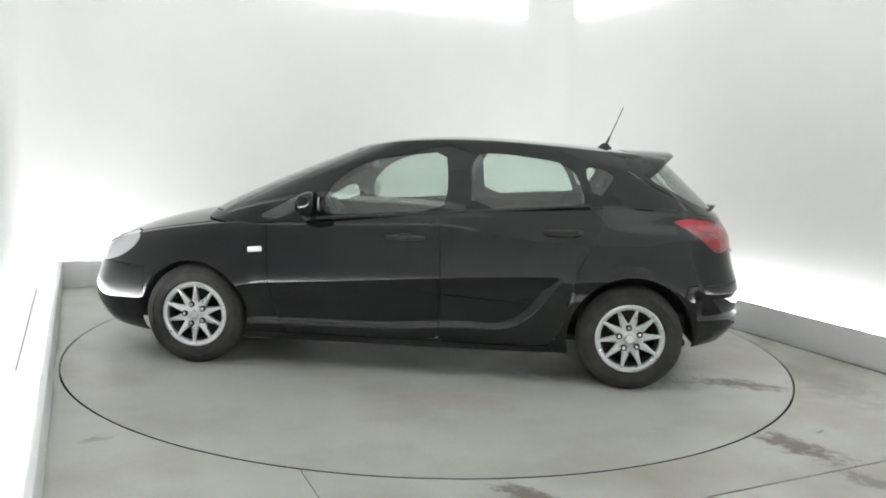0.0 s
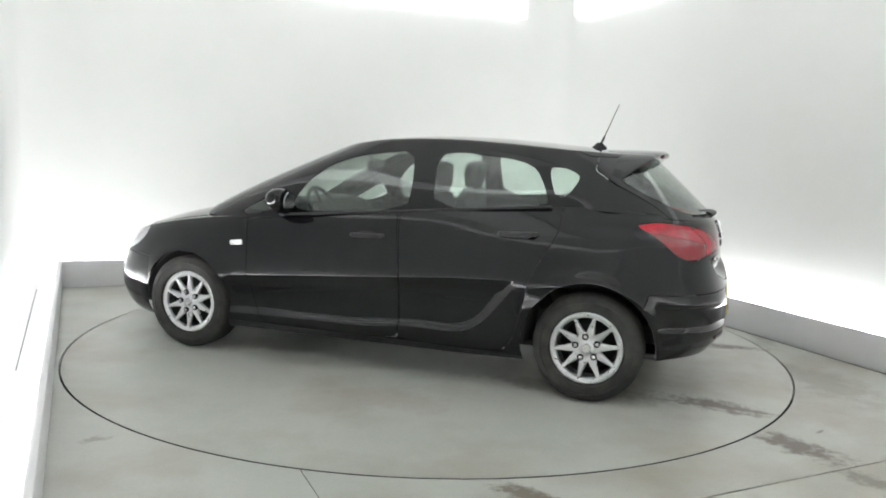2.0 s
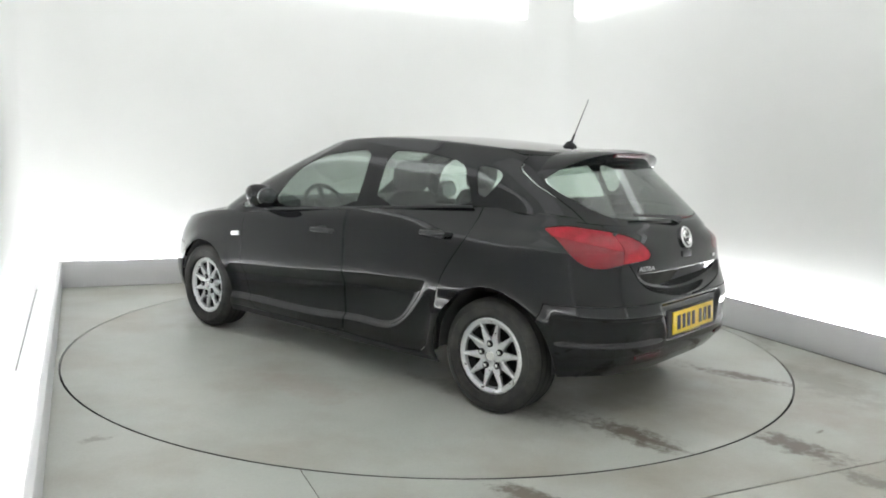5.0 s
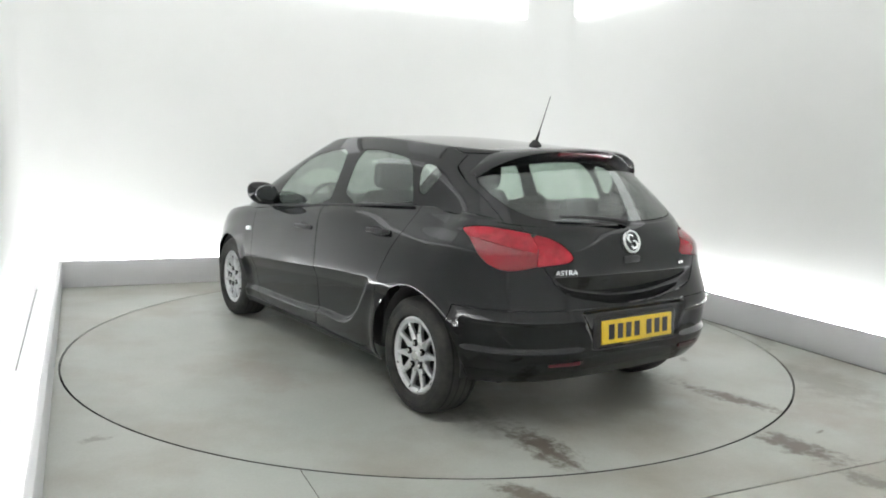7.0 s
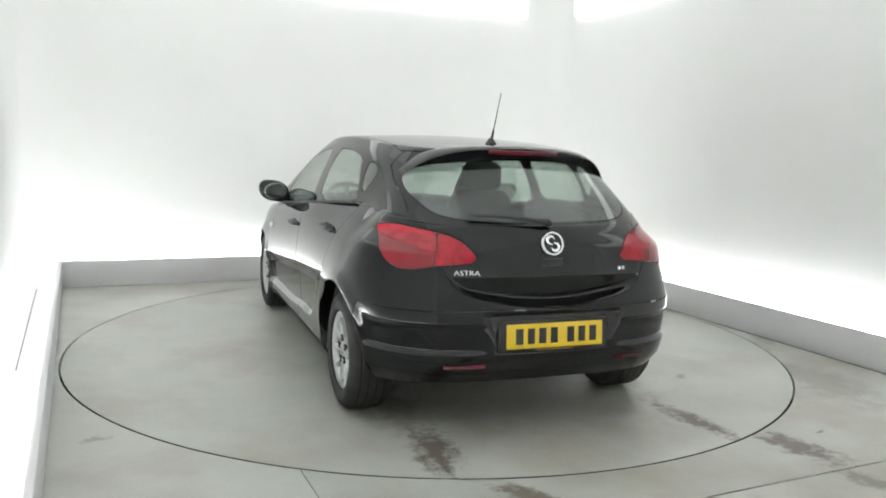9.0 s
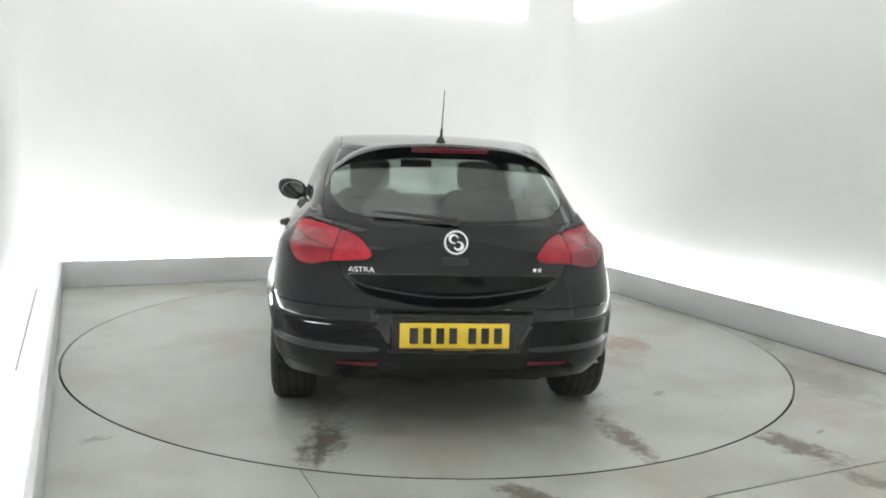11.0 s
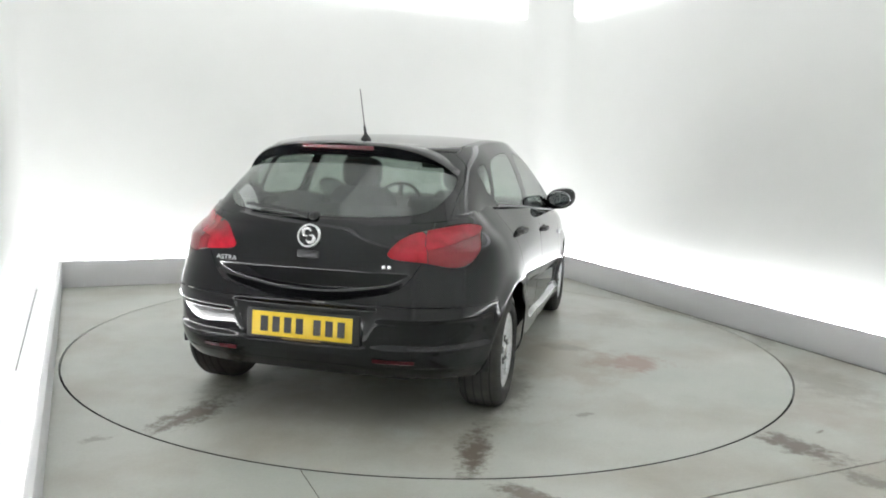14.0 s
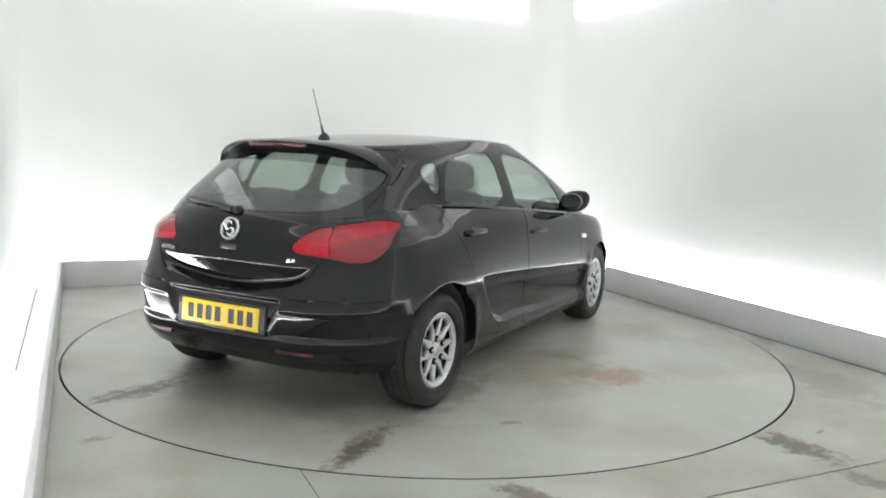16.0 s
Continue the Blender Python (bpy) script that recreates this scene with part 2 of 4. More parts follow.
    # lamps lying in the trough behind the kerbs
    # the last one, unseen behind the camera, is added for reflections in the bodywork
    for lo, hi in (((LEFT + 0.15, BACK + 0.215), (RIGHT - 0.15, BACK + 0.29)), ((LEFT - 0.29, FRONT + 0.3), (LEFT - 0.215, BACK - 0.15)), ((RIGHT + 0.215, FRONT + 0.3), (RIGHT + 0.29, BACK - 0.15)), ((LEFT + 0.15, FRONT - 0.29), (RIGHT - 0.15, FRONT - 0.215))):
        bm = bmesh.new()
        box(bm, (*lo, 0.0125), (*hi, 0.15), 0.004, m)
        lamp = tagged(part("trough_lamp", bm, CASING, None), "long white lamp lying in the trough behind the kerb", "lamp", "trough lamps")
        bm = bmesh.new()
        box(bm, (lo[0] + 0.01, lo[1] + 0.01, 0.152), (hi[0] - 0.01, hi[1] - 0.01, 0.195), 0.01, m)
        part("diffuser", bm, TROUGH_LAMP, lamp, "glowing white diffuser")
    # white boards on the trough's floor
    for lo, hi in (((LEFT - 0.3, BACK + t + 0.002), (RIGHT + 0.3, BACK + 0.3)), ((LEFT - 0.3, FRONT + 0.002), (LEFT - t - 0.002, BACK + t)), ((RIGHT + t + 0.002, FRONT + 0.002), (RIGHT + 0.3, BACK + t)), ((LEFT - 0.3, FRONT - 0.3), (RIGHT + 0.3, FRONT - t - 0.002))):
        bm = bmesh.new()
        box(bm, (*lo, 0.001), (*hi, 0.012), 0.002, m)
        tagged(part("trough_floor", bm, WHITE, None), "white board on the floor of the lamp trough", "board", kind="structure")
    # saw joint in the slab and the open seam at the kerb's foot
    for lo, hi in (((-1.4885, -2.825), (-1.4865, -1.975)), ((RIGHT - 0.010, -2.3), (RIGHT - 0.002, 1.4))):
        bm = bmesh.new()
        box(bm, (*lo, 0.0003), (*hi, 0.0025), 0.0, m)
        tagged(part("floor_joint", bm, GRIME, None), "thin dark joint in the concrete floor", "joint", kind="structure")
    bm = bmesh.new()
    box(bm, (-2.698, -0.05, 0.0125), (-2.693, BACK - 0.1, 0.014), 0.0, m)
    tagged(part("trough_joint", bm, GAP, None), "thin dark joint in the trough floor", "joint", kind="structure")
    # cove lamps at the head of the walls
    for lo, hi in (((LEFT + 0.2, BACK + 0.19), (RIGHT - 0.12, BACK + 0.29)), ((LEFT - 0.29, FRONT + 0.6), (LEFT - 0.19, BACK - 0.3)), ((RIGHT + 0.19, FRONT + 0.6), (RIGHT + 0.29, BACK - 0.22))):
        bm = bmesh.new()
        box(bm, (*lo, 3.17), (*hi, CEILING - 0.002), 0.01, m)
        lamp = tagged(part("cove_lamp", bm, CASING, None), "long white lamp box at the head of the wall", "lamp", "cove lamps")
        bm = bmesh.new()
        box(bm, (lo[0] + 0.004, lo[1] + 0.004, 2.87), (hi[0] - 0.004, hi[1] - 0.004, 3.168), 0.045, m, 5)
        part("diffuser", bm, COVE_LAMP, lamp, "glowing white diffuser")
    # unseen fill panels added on the ceiling to light the floor
    for k, v in enumerate((-1.6, 0.8)):
        for u in (-1.2, 1.2):
            bm = bmesh.new()
            box(bm, (u - 0.62, v - 0.62, CEILING - 0.05), (u + 0.62, v + 0.62, CEILING), 0.006, m)
            lamp = tagged(part("ceiling_fill_panel", bm, CASING, None), "square white fill panel added on the ceiling, out of view", "lamp", "ceiling lights")
            bm = bmesh.new()
            box(bm, (u - 0.58, v - 0.58, CEILING - 0.062), (u + 0.58, v + 0.58, CEILING - 0.052), 0.003, m)
            part("diffuser", bm, FILL_PANEL, lamp, "glowing white diffuser")


def build_turntable():
    bm = bmesh.new()
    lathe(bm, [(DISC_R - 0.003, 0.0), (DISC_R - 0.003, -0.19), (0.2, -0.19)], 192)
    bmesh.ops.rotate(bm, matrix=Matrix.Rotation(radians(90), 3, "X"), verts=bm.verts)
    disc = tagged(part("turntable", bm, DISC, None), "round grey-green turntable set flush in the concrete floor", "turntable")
    # near-black band round the disc's edge puts the gap's shade into colour
    bm = bmesh.new()
    lathe(bm, [(DISC_R - 0.0028, -0.001), (DISC_R, -0.002), (DISC_R, -0.19), (DISC_R - 0.0028, -0.19)], 192, closed=True)
    bmesh.ops.rotate(bm, matrix=Matrix.Rotation(radians(90), 3, "X"), verts=bm.verts)
    part("gap_shade_band", bm, GAP, disc, "near-black band painting the gap's shade on the turntable's edge")
    return disc


# ---- car body surface: two lofted half shells, x forward, y to the left ----
def spline(xs, ys):
    """Natural cubic spline through the points, straight beyond its ends."""
    xs, ys = np.array(xs, float), np.array(ys, float)
    n, h = len(xs), np.diff(xs)
    a, b = np.eye(n), np.zeros(n)
    for i in range(1, n - 1):
        a[i, i - 1:i + 2] = h[i - 1], 2 * (h[i - 1] + h[i]), h[i]
        b[i] = 6 * ((ys[i + 1] - ys[i]) / h[i] - (ys[i] - ys[i - 1]) / h[i - 1])
    m = np.linalg.solve(a, b)

    def at(x):
        x = np.clip(np.asarray(x, float), xs[0], xs[-1])
        i = np.clip(np.searchsorted(xs, x) - 1, 0, n - 2)
        p, q = xs[i + 1] - x, x - xs[i]
        return (m[i] * p ** 3 + m[i + 1] * q ** 3) / (6 * h[i]) + (ys[i] / h[i] - m[i] * h[i] / 6) * p + (ys[i + 1] / h[i] - m[i + 1] * h[i] / 6) * q
    return at


def smooth(a, b, x):
    t = np.clip((np.asarray(x, float) - a) / (b - a), 0, 1)
    return t * t * (3 - 2 * t)


WAIST = spline([-2.1, -1.9, -1.6, -1.3, -1.0, -0.2, 0.5, 1.0, 1.3, 1.6, 1.9, 2.15, 2.32], [1.03, 1.045, 1.075, 1.09, 1.078, 1.012, 0.955, 0.912, 0.876, 0.826, 0.76, 0.685, 0.6])
SKIRT = spline([-2.1, -1.7, -1.2, -0.8, 0, 1.0, 1.6, 2.3], [0.295, 0.265, 0.215, 0.195, 0.185, 0.18, 0.18, 0.2])
SIDE = spline([0, 0.05, 0.14, 0.3, 0.42, 0.5, 0.54, 0.58, 0.62, 0.70, 0.78, 0.88, 0.95, 1.0], [0.848, 0.874, 0.890, 0.904, 0.912, 0.9155, 0.9143, 0.9118, 0.9085, 0.9005, 0.8915, 0.877, 0.859, 0.835])
TAIL = spline([0.2, 0.27, 0.35, 0.45, 0.53, 0.58, 0.65, 0.72, 0.8, 0.9, 0.97, 1.03, 1.06], [-1.93, -1.985, -2.045, -2.072, -2.077, -2.076, -2.056, -2.032, -2.012, -1.999, -1.982, -1.948, -1.915])
SMILE = spline([0, 0.15, 0.3, 0.4, 0.45, 0.495, 0.525, 0.545], [0.65, 0.657, 0.68, 0.70, 0.717, 0.75, 0.79, 0.83])
SCALLOP = spline([-1.0, -0.87, -0.5, 0.08, 0.86, 1.1], [0.668, 0.662, 0.645, 0.60, 0.54, 0.52])
NOSE = spline([0.18, 0.3, 0.45, 0.58, 0.66, 0.75], [2.17, 2.25, 2.265, 2.225, 2.195, 2.15])
CREASE = spline([-0.93, -0.87, -0.745, -0.4, 0, 0.7, 1.0], [0.68, 0.60, 0.437, 0.336, 0.312, 0.297, 0.29])
BONNET = spline([1.0, 1.3, 1.65, 1.9, 2.15, 2.32], [1.0, 0.962, 0.895, 0.826, 0.72, 0.62])
ROOF = spline([-1.6, -1.18, -0.79, -0.48, -0.16, 0.16, 0.40], [1.396, 1.433, 1.462, 1.477, 1.476, 1.449, 1.400])
CABIN = spline([0, 0.3, 0.6, 0.85, 1.0], [0.825, 0.789, 0.731, 0.666, 0.609])


def run_of_half(n_rear, n_mid, n_front):
    """The run of one half from the tail's middle to the nose's middle: section (0 rear, 1 side, 2 front) and how far along it, denser at both ends."""
    r = [(0, (i / n_rear) ** 1.6) for i in range(n_rear)] + [(1, i / n_mid) for i in range(n_mid)]
    r += [(2, 1 - (1 - i / n_front) ** 1.6) for i in range(n_front + 1)]
    return np.array(r)


# how far the glasshouse draws in along its length, and the shoulder over the rear wheel
TAPER = spline([-1.95, -1.7, -1.5, -1.3, -1.1, -0.8, -0.4, 0.1, 0.5, 0.9, 1.4], [1.0, 0.985, 0.925, 0.885, 0.895, 0.94, 0.985, 1.01, 1.035, 1.05, 1.05])
SHOULDER = spline([0.2, 0.6, 0.72, 0.86, 0.93, 0.98, 1.03, 1.08, 1.12], [0.0, 0.0, 0.004, 0.016, 0.036, 0.066, 0.099, 0.123, 0.13])
RUN = run_of_half(84, 110, 28)


def plan(tail, x0, x1, nose, width, n0, n1):
    """Half a plan outline: rounded tail, straight side, rounded nose."""
    p, f = RUN[:, 0], RUN[:, 1]
    a = np.where(p == 0, f, np.where(p == 2, 1 - f, 1)) * np.pi / 2
    c, s = np.clip(np.cos(a), 0, 1), np.sin(a)
    x = np.where(p == 0, x0 + (tail - x0) * c ** (2 / n0), np.where(p == 2, x1 + (nose - x1) * c ** (2 / n1), x0 + (x1 - x0) * f))
    return x, np.where(p == 1, width, width * s ** (2 / np.where(p == 0, n0, n1)))


def lower_shell():
    heights = np.linspace(0, 1, 141)
    inward = [0.02, 0.05, 0.09, 0.14, 0.2, 0.3, 0.42, 0.56, 0.7, 0.85, 1.0]
    rows = []
    for h in heights:
        x = np.where(RUN[:, 0] == 0, -1.9, np.where(RUN[:, 0] == 2, 1.9, 0.0))
        for _ in range(8):
            z = SKIRT(x) + (WAIST(x) - SKIRT(x)) * h
            wide = SIDE(h) + 0.012 + (0.006 - 0.016 * smooth(0.72, 1.0, h)) * smooth(0.1, -1.3, x)
            x, y = plan(TAIL(z), -1.0, 1.05, NOSE(z), wide, 2.65 + 0.9 * smooth(1.0, 0.9, z) + 0.3 * smooth(0.88, 0.58, z), 2.9)
            y = y * (1 - SHOULDER(z) * smooth(-0.15, -1.3, x) * smooth(-1.66, -1.36, x))
        # scallop above the door crease, soft flare round the wheels
        zc = CREASE(x)
        y = y - 0.028 * smooth(zc - 0.008, zc + 0.03, z) * np.clip((SCALLOP(x) - z) / 0.07, 0, 1) * smooth(1.06, 0.96, x) * smooth(-0.95, -0.86, x)
        for wx, wr in ((1.3425, 0.36), (-1.3425, 0.385)):
            q = np.hypot(x - wx, z - 0.315) - wr
            y = y + 0.015 * np.exp(-(q / 0.045) ** 2) * smooth(0.4, 0.8, y)
        # hollow between the rear bumper's upper edge and its lower lip, deeper behind the plate
        hollow = smooth(0.592, 0.566, z) * smooth(0.436, 0.464, z) * smooth(0.31, 0.45, y) * smooth(-1.70, -1.80, x)
        x, y = x + 0.012 * hollow, y - 0.010 * hollow * smooth(0.5, 0.7, y)
        tray = 0.302 + 0.07 * np.clip((z - 0.48) / 0.14, 0, 1)
        x = x + 0.022 * smooth(tray + 0.022, tray - 0.022, y) * smooth(0.645, 0.615, z) * smooth(0.436, 0.458, z) * (x < -1.7)
        # the tailgate's foot stands back behind the bumper
        foot = smooth(0.002, 0.04, z - SMILE(np.minimum(y, 0.545))) * smooth(0.556, 0.525, y) * np.clip((0.80 - z) / 0.13, 0, 1) * (x < -1.7)
        x = x + 0.075 * foot
        rows.append(np.stack([x, y, z], 1))
    x, y, z = rows[-1].T
    for k in inward:
        xx, yy = np.where(x < 1.0, x + (np.clip(x, -1.5, 2.0) - x) * k, x), y * (1 - k)
        top = np.where(xx > 1.0, BONNET(xx), z + 0.06)
        rows.append(np.stack([xx, yy, z + (top - z) * (1 - (1 - k) ** 2.2)], 1))
    return np.array(rows)


def cabin_shell():
    rows = []
    bx, by = plan(-1.95, -1.15, 0.62, 1.40, 0.825, 2.5, 4.2)
    tx, ty = plan(-1.55, -0.85, -0.15, 0.40, CABIN(1), 2.7, 4.2)
    z0 = np.where(bx < 1.0, WAIST(bx), np.minimum(WAIST(1.0), BONNET(np.maximum(bx, 1.0))) + 0.05 * (1 - (by / 0.82) ** 2) * smooth(0.9, 1.2, bx)) - 0.015
    z1 = ROOF(tx) - 0.026 * (ty / 0.6) ** 2
    for v in np.linspace(0, 1, 41):
        x, y = plan(-1.95 + 0.40 * v, -1.15 + 0.3 * v, 0.62 - 0.77 * v, 1.40 - 1.0 * v ** 1.12, CABIN(v), 2.5 + 0.2 * v, 4.2)
        y = y * (1 + (TAPER(x) - 1) * (1 - 0.65 * v ** 1.5))
        rows.append(np.stack([x, y, z0 + (z1 - z0) * v], 1))
    x, y, z = rows[-1].T
    for k in np.linspace(0, 1, 15)[1:]:
        xx, yy = x + (np.clip(x, -1.3, 0.1) - x) * k, y * (1 - k)
        rows.append(np.stack([xx, yy, ROOF(xx) - 0.026 * (yy / 0.6) ** 2], 1))
    return np.array(rows)


def shell_mesh(grid):
    r, c = grid.shape[:2]
    faces = [(i * c + j, (i + 1) * c + j, (i + 1) * c + j + 1, i * c + j + 1) for i in range(r - 1) for j in range(c - 1)]
    return [tuple(map(float, p)) for p in grid.reshape(-1, 3)], faces


# ---- cutting panels out of the shells ----
def split(mesh, field):
    """Cuts a mesh along field = 0; returns the part where it is negative and the rest."""
    verts, faces = mesh
    if not faces:
        return ([], []), ([], [])
    d = field(np.array(verts))
    d = np.where(np.abs(d) < 1e-7, 1e-7, d)
    pts, cuts, sides = list(verts), {}, ([], [])
    for f in faces:
        s = [d[i] < 0 for i in f]
        if all(s):
            sides[0].append(f)
        elif not any(s):
            sides[1].append(f)
        else:
            ring = ([], [])
            for a, b in zip(f, f[1:] + f[:1]):
                ring[0 if d[a] < 0 else 1].append(a)
                if (d[a] < 0) != (d[b] < 0):
                    key = (min(a, b), max(a, b))
                    if key not in cuts:
                        p, q = key
                        t = d[p] / (d[p] - d[q])
                        cuts[key] = len(pts)
                        pts.append(tuple(pts[p][k] + (pts[q][k] - pts[p][k]) * t for k in range(3)))
                    ring[0].append(cuts[key])
                    ring[1].append(cuts[key])
            for k in (0, 1):
                if len(ring[k]) >= 3:
                    sides[k].append(tuple(ring[k]))

    def tidy(fs):
        used = sorted({i for f in fs for i in f})
        at = {u: i for i, u in enumerate(used)}
        return [pts[u] for u in used], [tuple(at[i] for i in f) for f in fs]
    return tidy(sides[0]), tidy(sides[1])


def rounded(poly, times=2):
    p = np.array(poly, float)
    for _ in range(times):
        q = np.roll(p, -1, 0)
        p = np.stack([p * 0.8 + q * 0.2, p * 0.2 + q * 0.8], 1).reshape(-1, 2)
    return p


def inside(poly, a, b):
    """Signed distance to a polygon in the plane (a, b), negative inside."""
    p = np.stack([a, b], 1)
    best, crossed = np.full(len(p), 1e9), np.zeros(len(p), bool)
    for s, e in zip(poly, np.roll(poly, -1, 0)):
        w, g = p - s, e - s
        t = np.clip((w @ g) / max(g @ g, 1e-12), 0, 1)
        best = np.minimum(best, np.linalg.norm(w - t[:, None] * g, axis=1))
        up = (s[1] <= p[:, 1]) != (e[1] <= p[:, 1])
        dx = s[0] + (p[:, 1] - s[1]) / (g[1] if abs(g[1]) > 1e-12 else 1e-12) * g[0]
        crossed ^= up & (p[:, 0] < dx)
    return np.where(crossed, -best, best)


def where(dist, keep):
    return np.where(keep, dist, np.maximum(np.abs(dist), 0.05))


def carve(mesh, field, gap=0.004):
    """A panel, and the rest of the mesh, with an open joint of that width between them."""
    panel, rest = split(mesh, lambda v: field(v) + gap / 2)
    return panel, split(rest, lambda v: field(v) - gap / 2)[1]


def panel_object(name, mesh, mat, parent, side=0, thick=0.006, label=""):
    """One panel: side 1 left, -1 right, 0 both halves welded in the middle."""
    verts, faces = mesh
    bm = bmesh.new()
    for s in ((1,) if side == 1 else (-1,) if side == -1 else (1, -1)):
        vs = [bm.verts.new((x, y * s, z)) for x, y, z in verts]
        for f in faces:
            ring = [vs[i] for i in (f if s == 1 else f[::-1])]
            try:
                bm.faces.new(ring)
            except ValueError:
                pass
    bmesh.ops.remove_doubles(bm, verts=bm.verts, dist=0.0002)
    for f in bm.faces:
        f.smooth = True
    for e in bm.edges:
        e.smooth = not (e.is_boundary or e.calc_face_angle(0.0) > radians(50))
    me = bpy.data.meshes.new(name)
    bm.to_mesh(me)
    bm.free()
    me.materials.append(mat)
    ob = new(name, me)
    ob.parent = parent
    if thick:
        mod = ob.modifiers.new("thickness", "SOLIDIFY")
        mod.thickness, mod.offset = thick, -1
    return tagged(ob, label)


X, Y, Z = 0, 1, 2
FRONT_GLASS = rounded([(0.60, 0.966), (0.515, 1.13), (0.42, 1.232), (0.30, 1.297), (0.13, 1.345), (-0.19, 1.378), (-0.215, 1.2), (-0.205, 1.018)], 1)
REAR_GLASS = rounded([(-0.37, 1.032), (-0.35, 1.372), (-0.57, 1.376), (-0.87, 1.34), (-0.965, 1.295), (-1.02, 1.2), (-1.065, 1.082)], 1)
QUARTER = rounded([(-1.035, 1.316), (-1.15, 1.305), (-1.225, 1.262), (-1.16, 1.155), (-1.10, 1.118)], 2)
FRONT_QUARTER = rounded([(0.985, 0.925), (0.80, 1.03), (0.685, 1.10), (0.645, 0.955)], 1)
BACK_GLASS = rounded([(-0.7, 1.355), (0.44, 1.345), (0.55, 1.308), (0.61, 1.245), (0.612, 1.18), (0.578, 1.112), (0.49, 1.066), (0.22, 1.054), (-0.7, 1.05)], 1)
LAMP = rounded([(0.408, 0.888), (0.435, 0.92), (0.50, 0.958), (0.60, 0.988), (0.73, 1.006), (0.88, 1.020), (1.02, 1.030), (1.12, 1.026), (1.215, 1.012), (1.13, 0.965), (1.066, 0.905), (1.0, 0.862), (0.93, 0.838), (0.86, 0.830), (0.779, 0.832), (0.65, 0.852), (0.55, 0.858), (0.44, 0.866)], 1)
GATE = rounded([(-0.7, 0.652), (0.0, 0.652), (0.15, 0.659), (0.30, 0.682), (0.40, 0.703), (0.46, 0.722), (0.505, 0.758), (0.535, 0.805), (0.562, 0.85), (0.575, 0.95), (0.60, 1.2), (-0.7, 1.2)], 1)
FRONT_DOOR = rounded([(0.885, 0.9), (0.87, 0.75), (0.855, 0.5), (0.80, 0.30), (0.72, 0.232), (-0.18, 0.232), (-0.196, 0.3), (-0.2, 0.7), (-0.165, 0.95), (-0.15, 1.3), (0.9, 1.3)], 1)
REAR_DOOR = rounded([(-0.186, 1.3), (-0.18, 0.95), (-0.208, 0.7), (-0.204, 0.3), (-0.19, 0.232), (-0.84, 0.232), (-0.91, 0.30), (-0.965, 0.48), (-1.0, 0.68), (-1.065, 0.80), (-1.14, 0.93), (-1.15, 1.05), (-1.10, 1.3)], 1)
HEADLAMP = rounded([(1.73, 0.805), (1.86, 0.80), (2.02, 0.715), (2.2, 0.645), (2.2, 0.575), (2.04, 0.59), (1.88, 0.64), (1.76, 0.72)], 1)


def wrap(v):
    """Runs outward along the tail and round its corner."""
    return v[:, X] + 2.0 + v[:, Y]


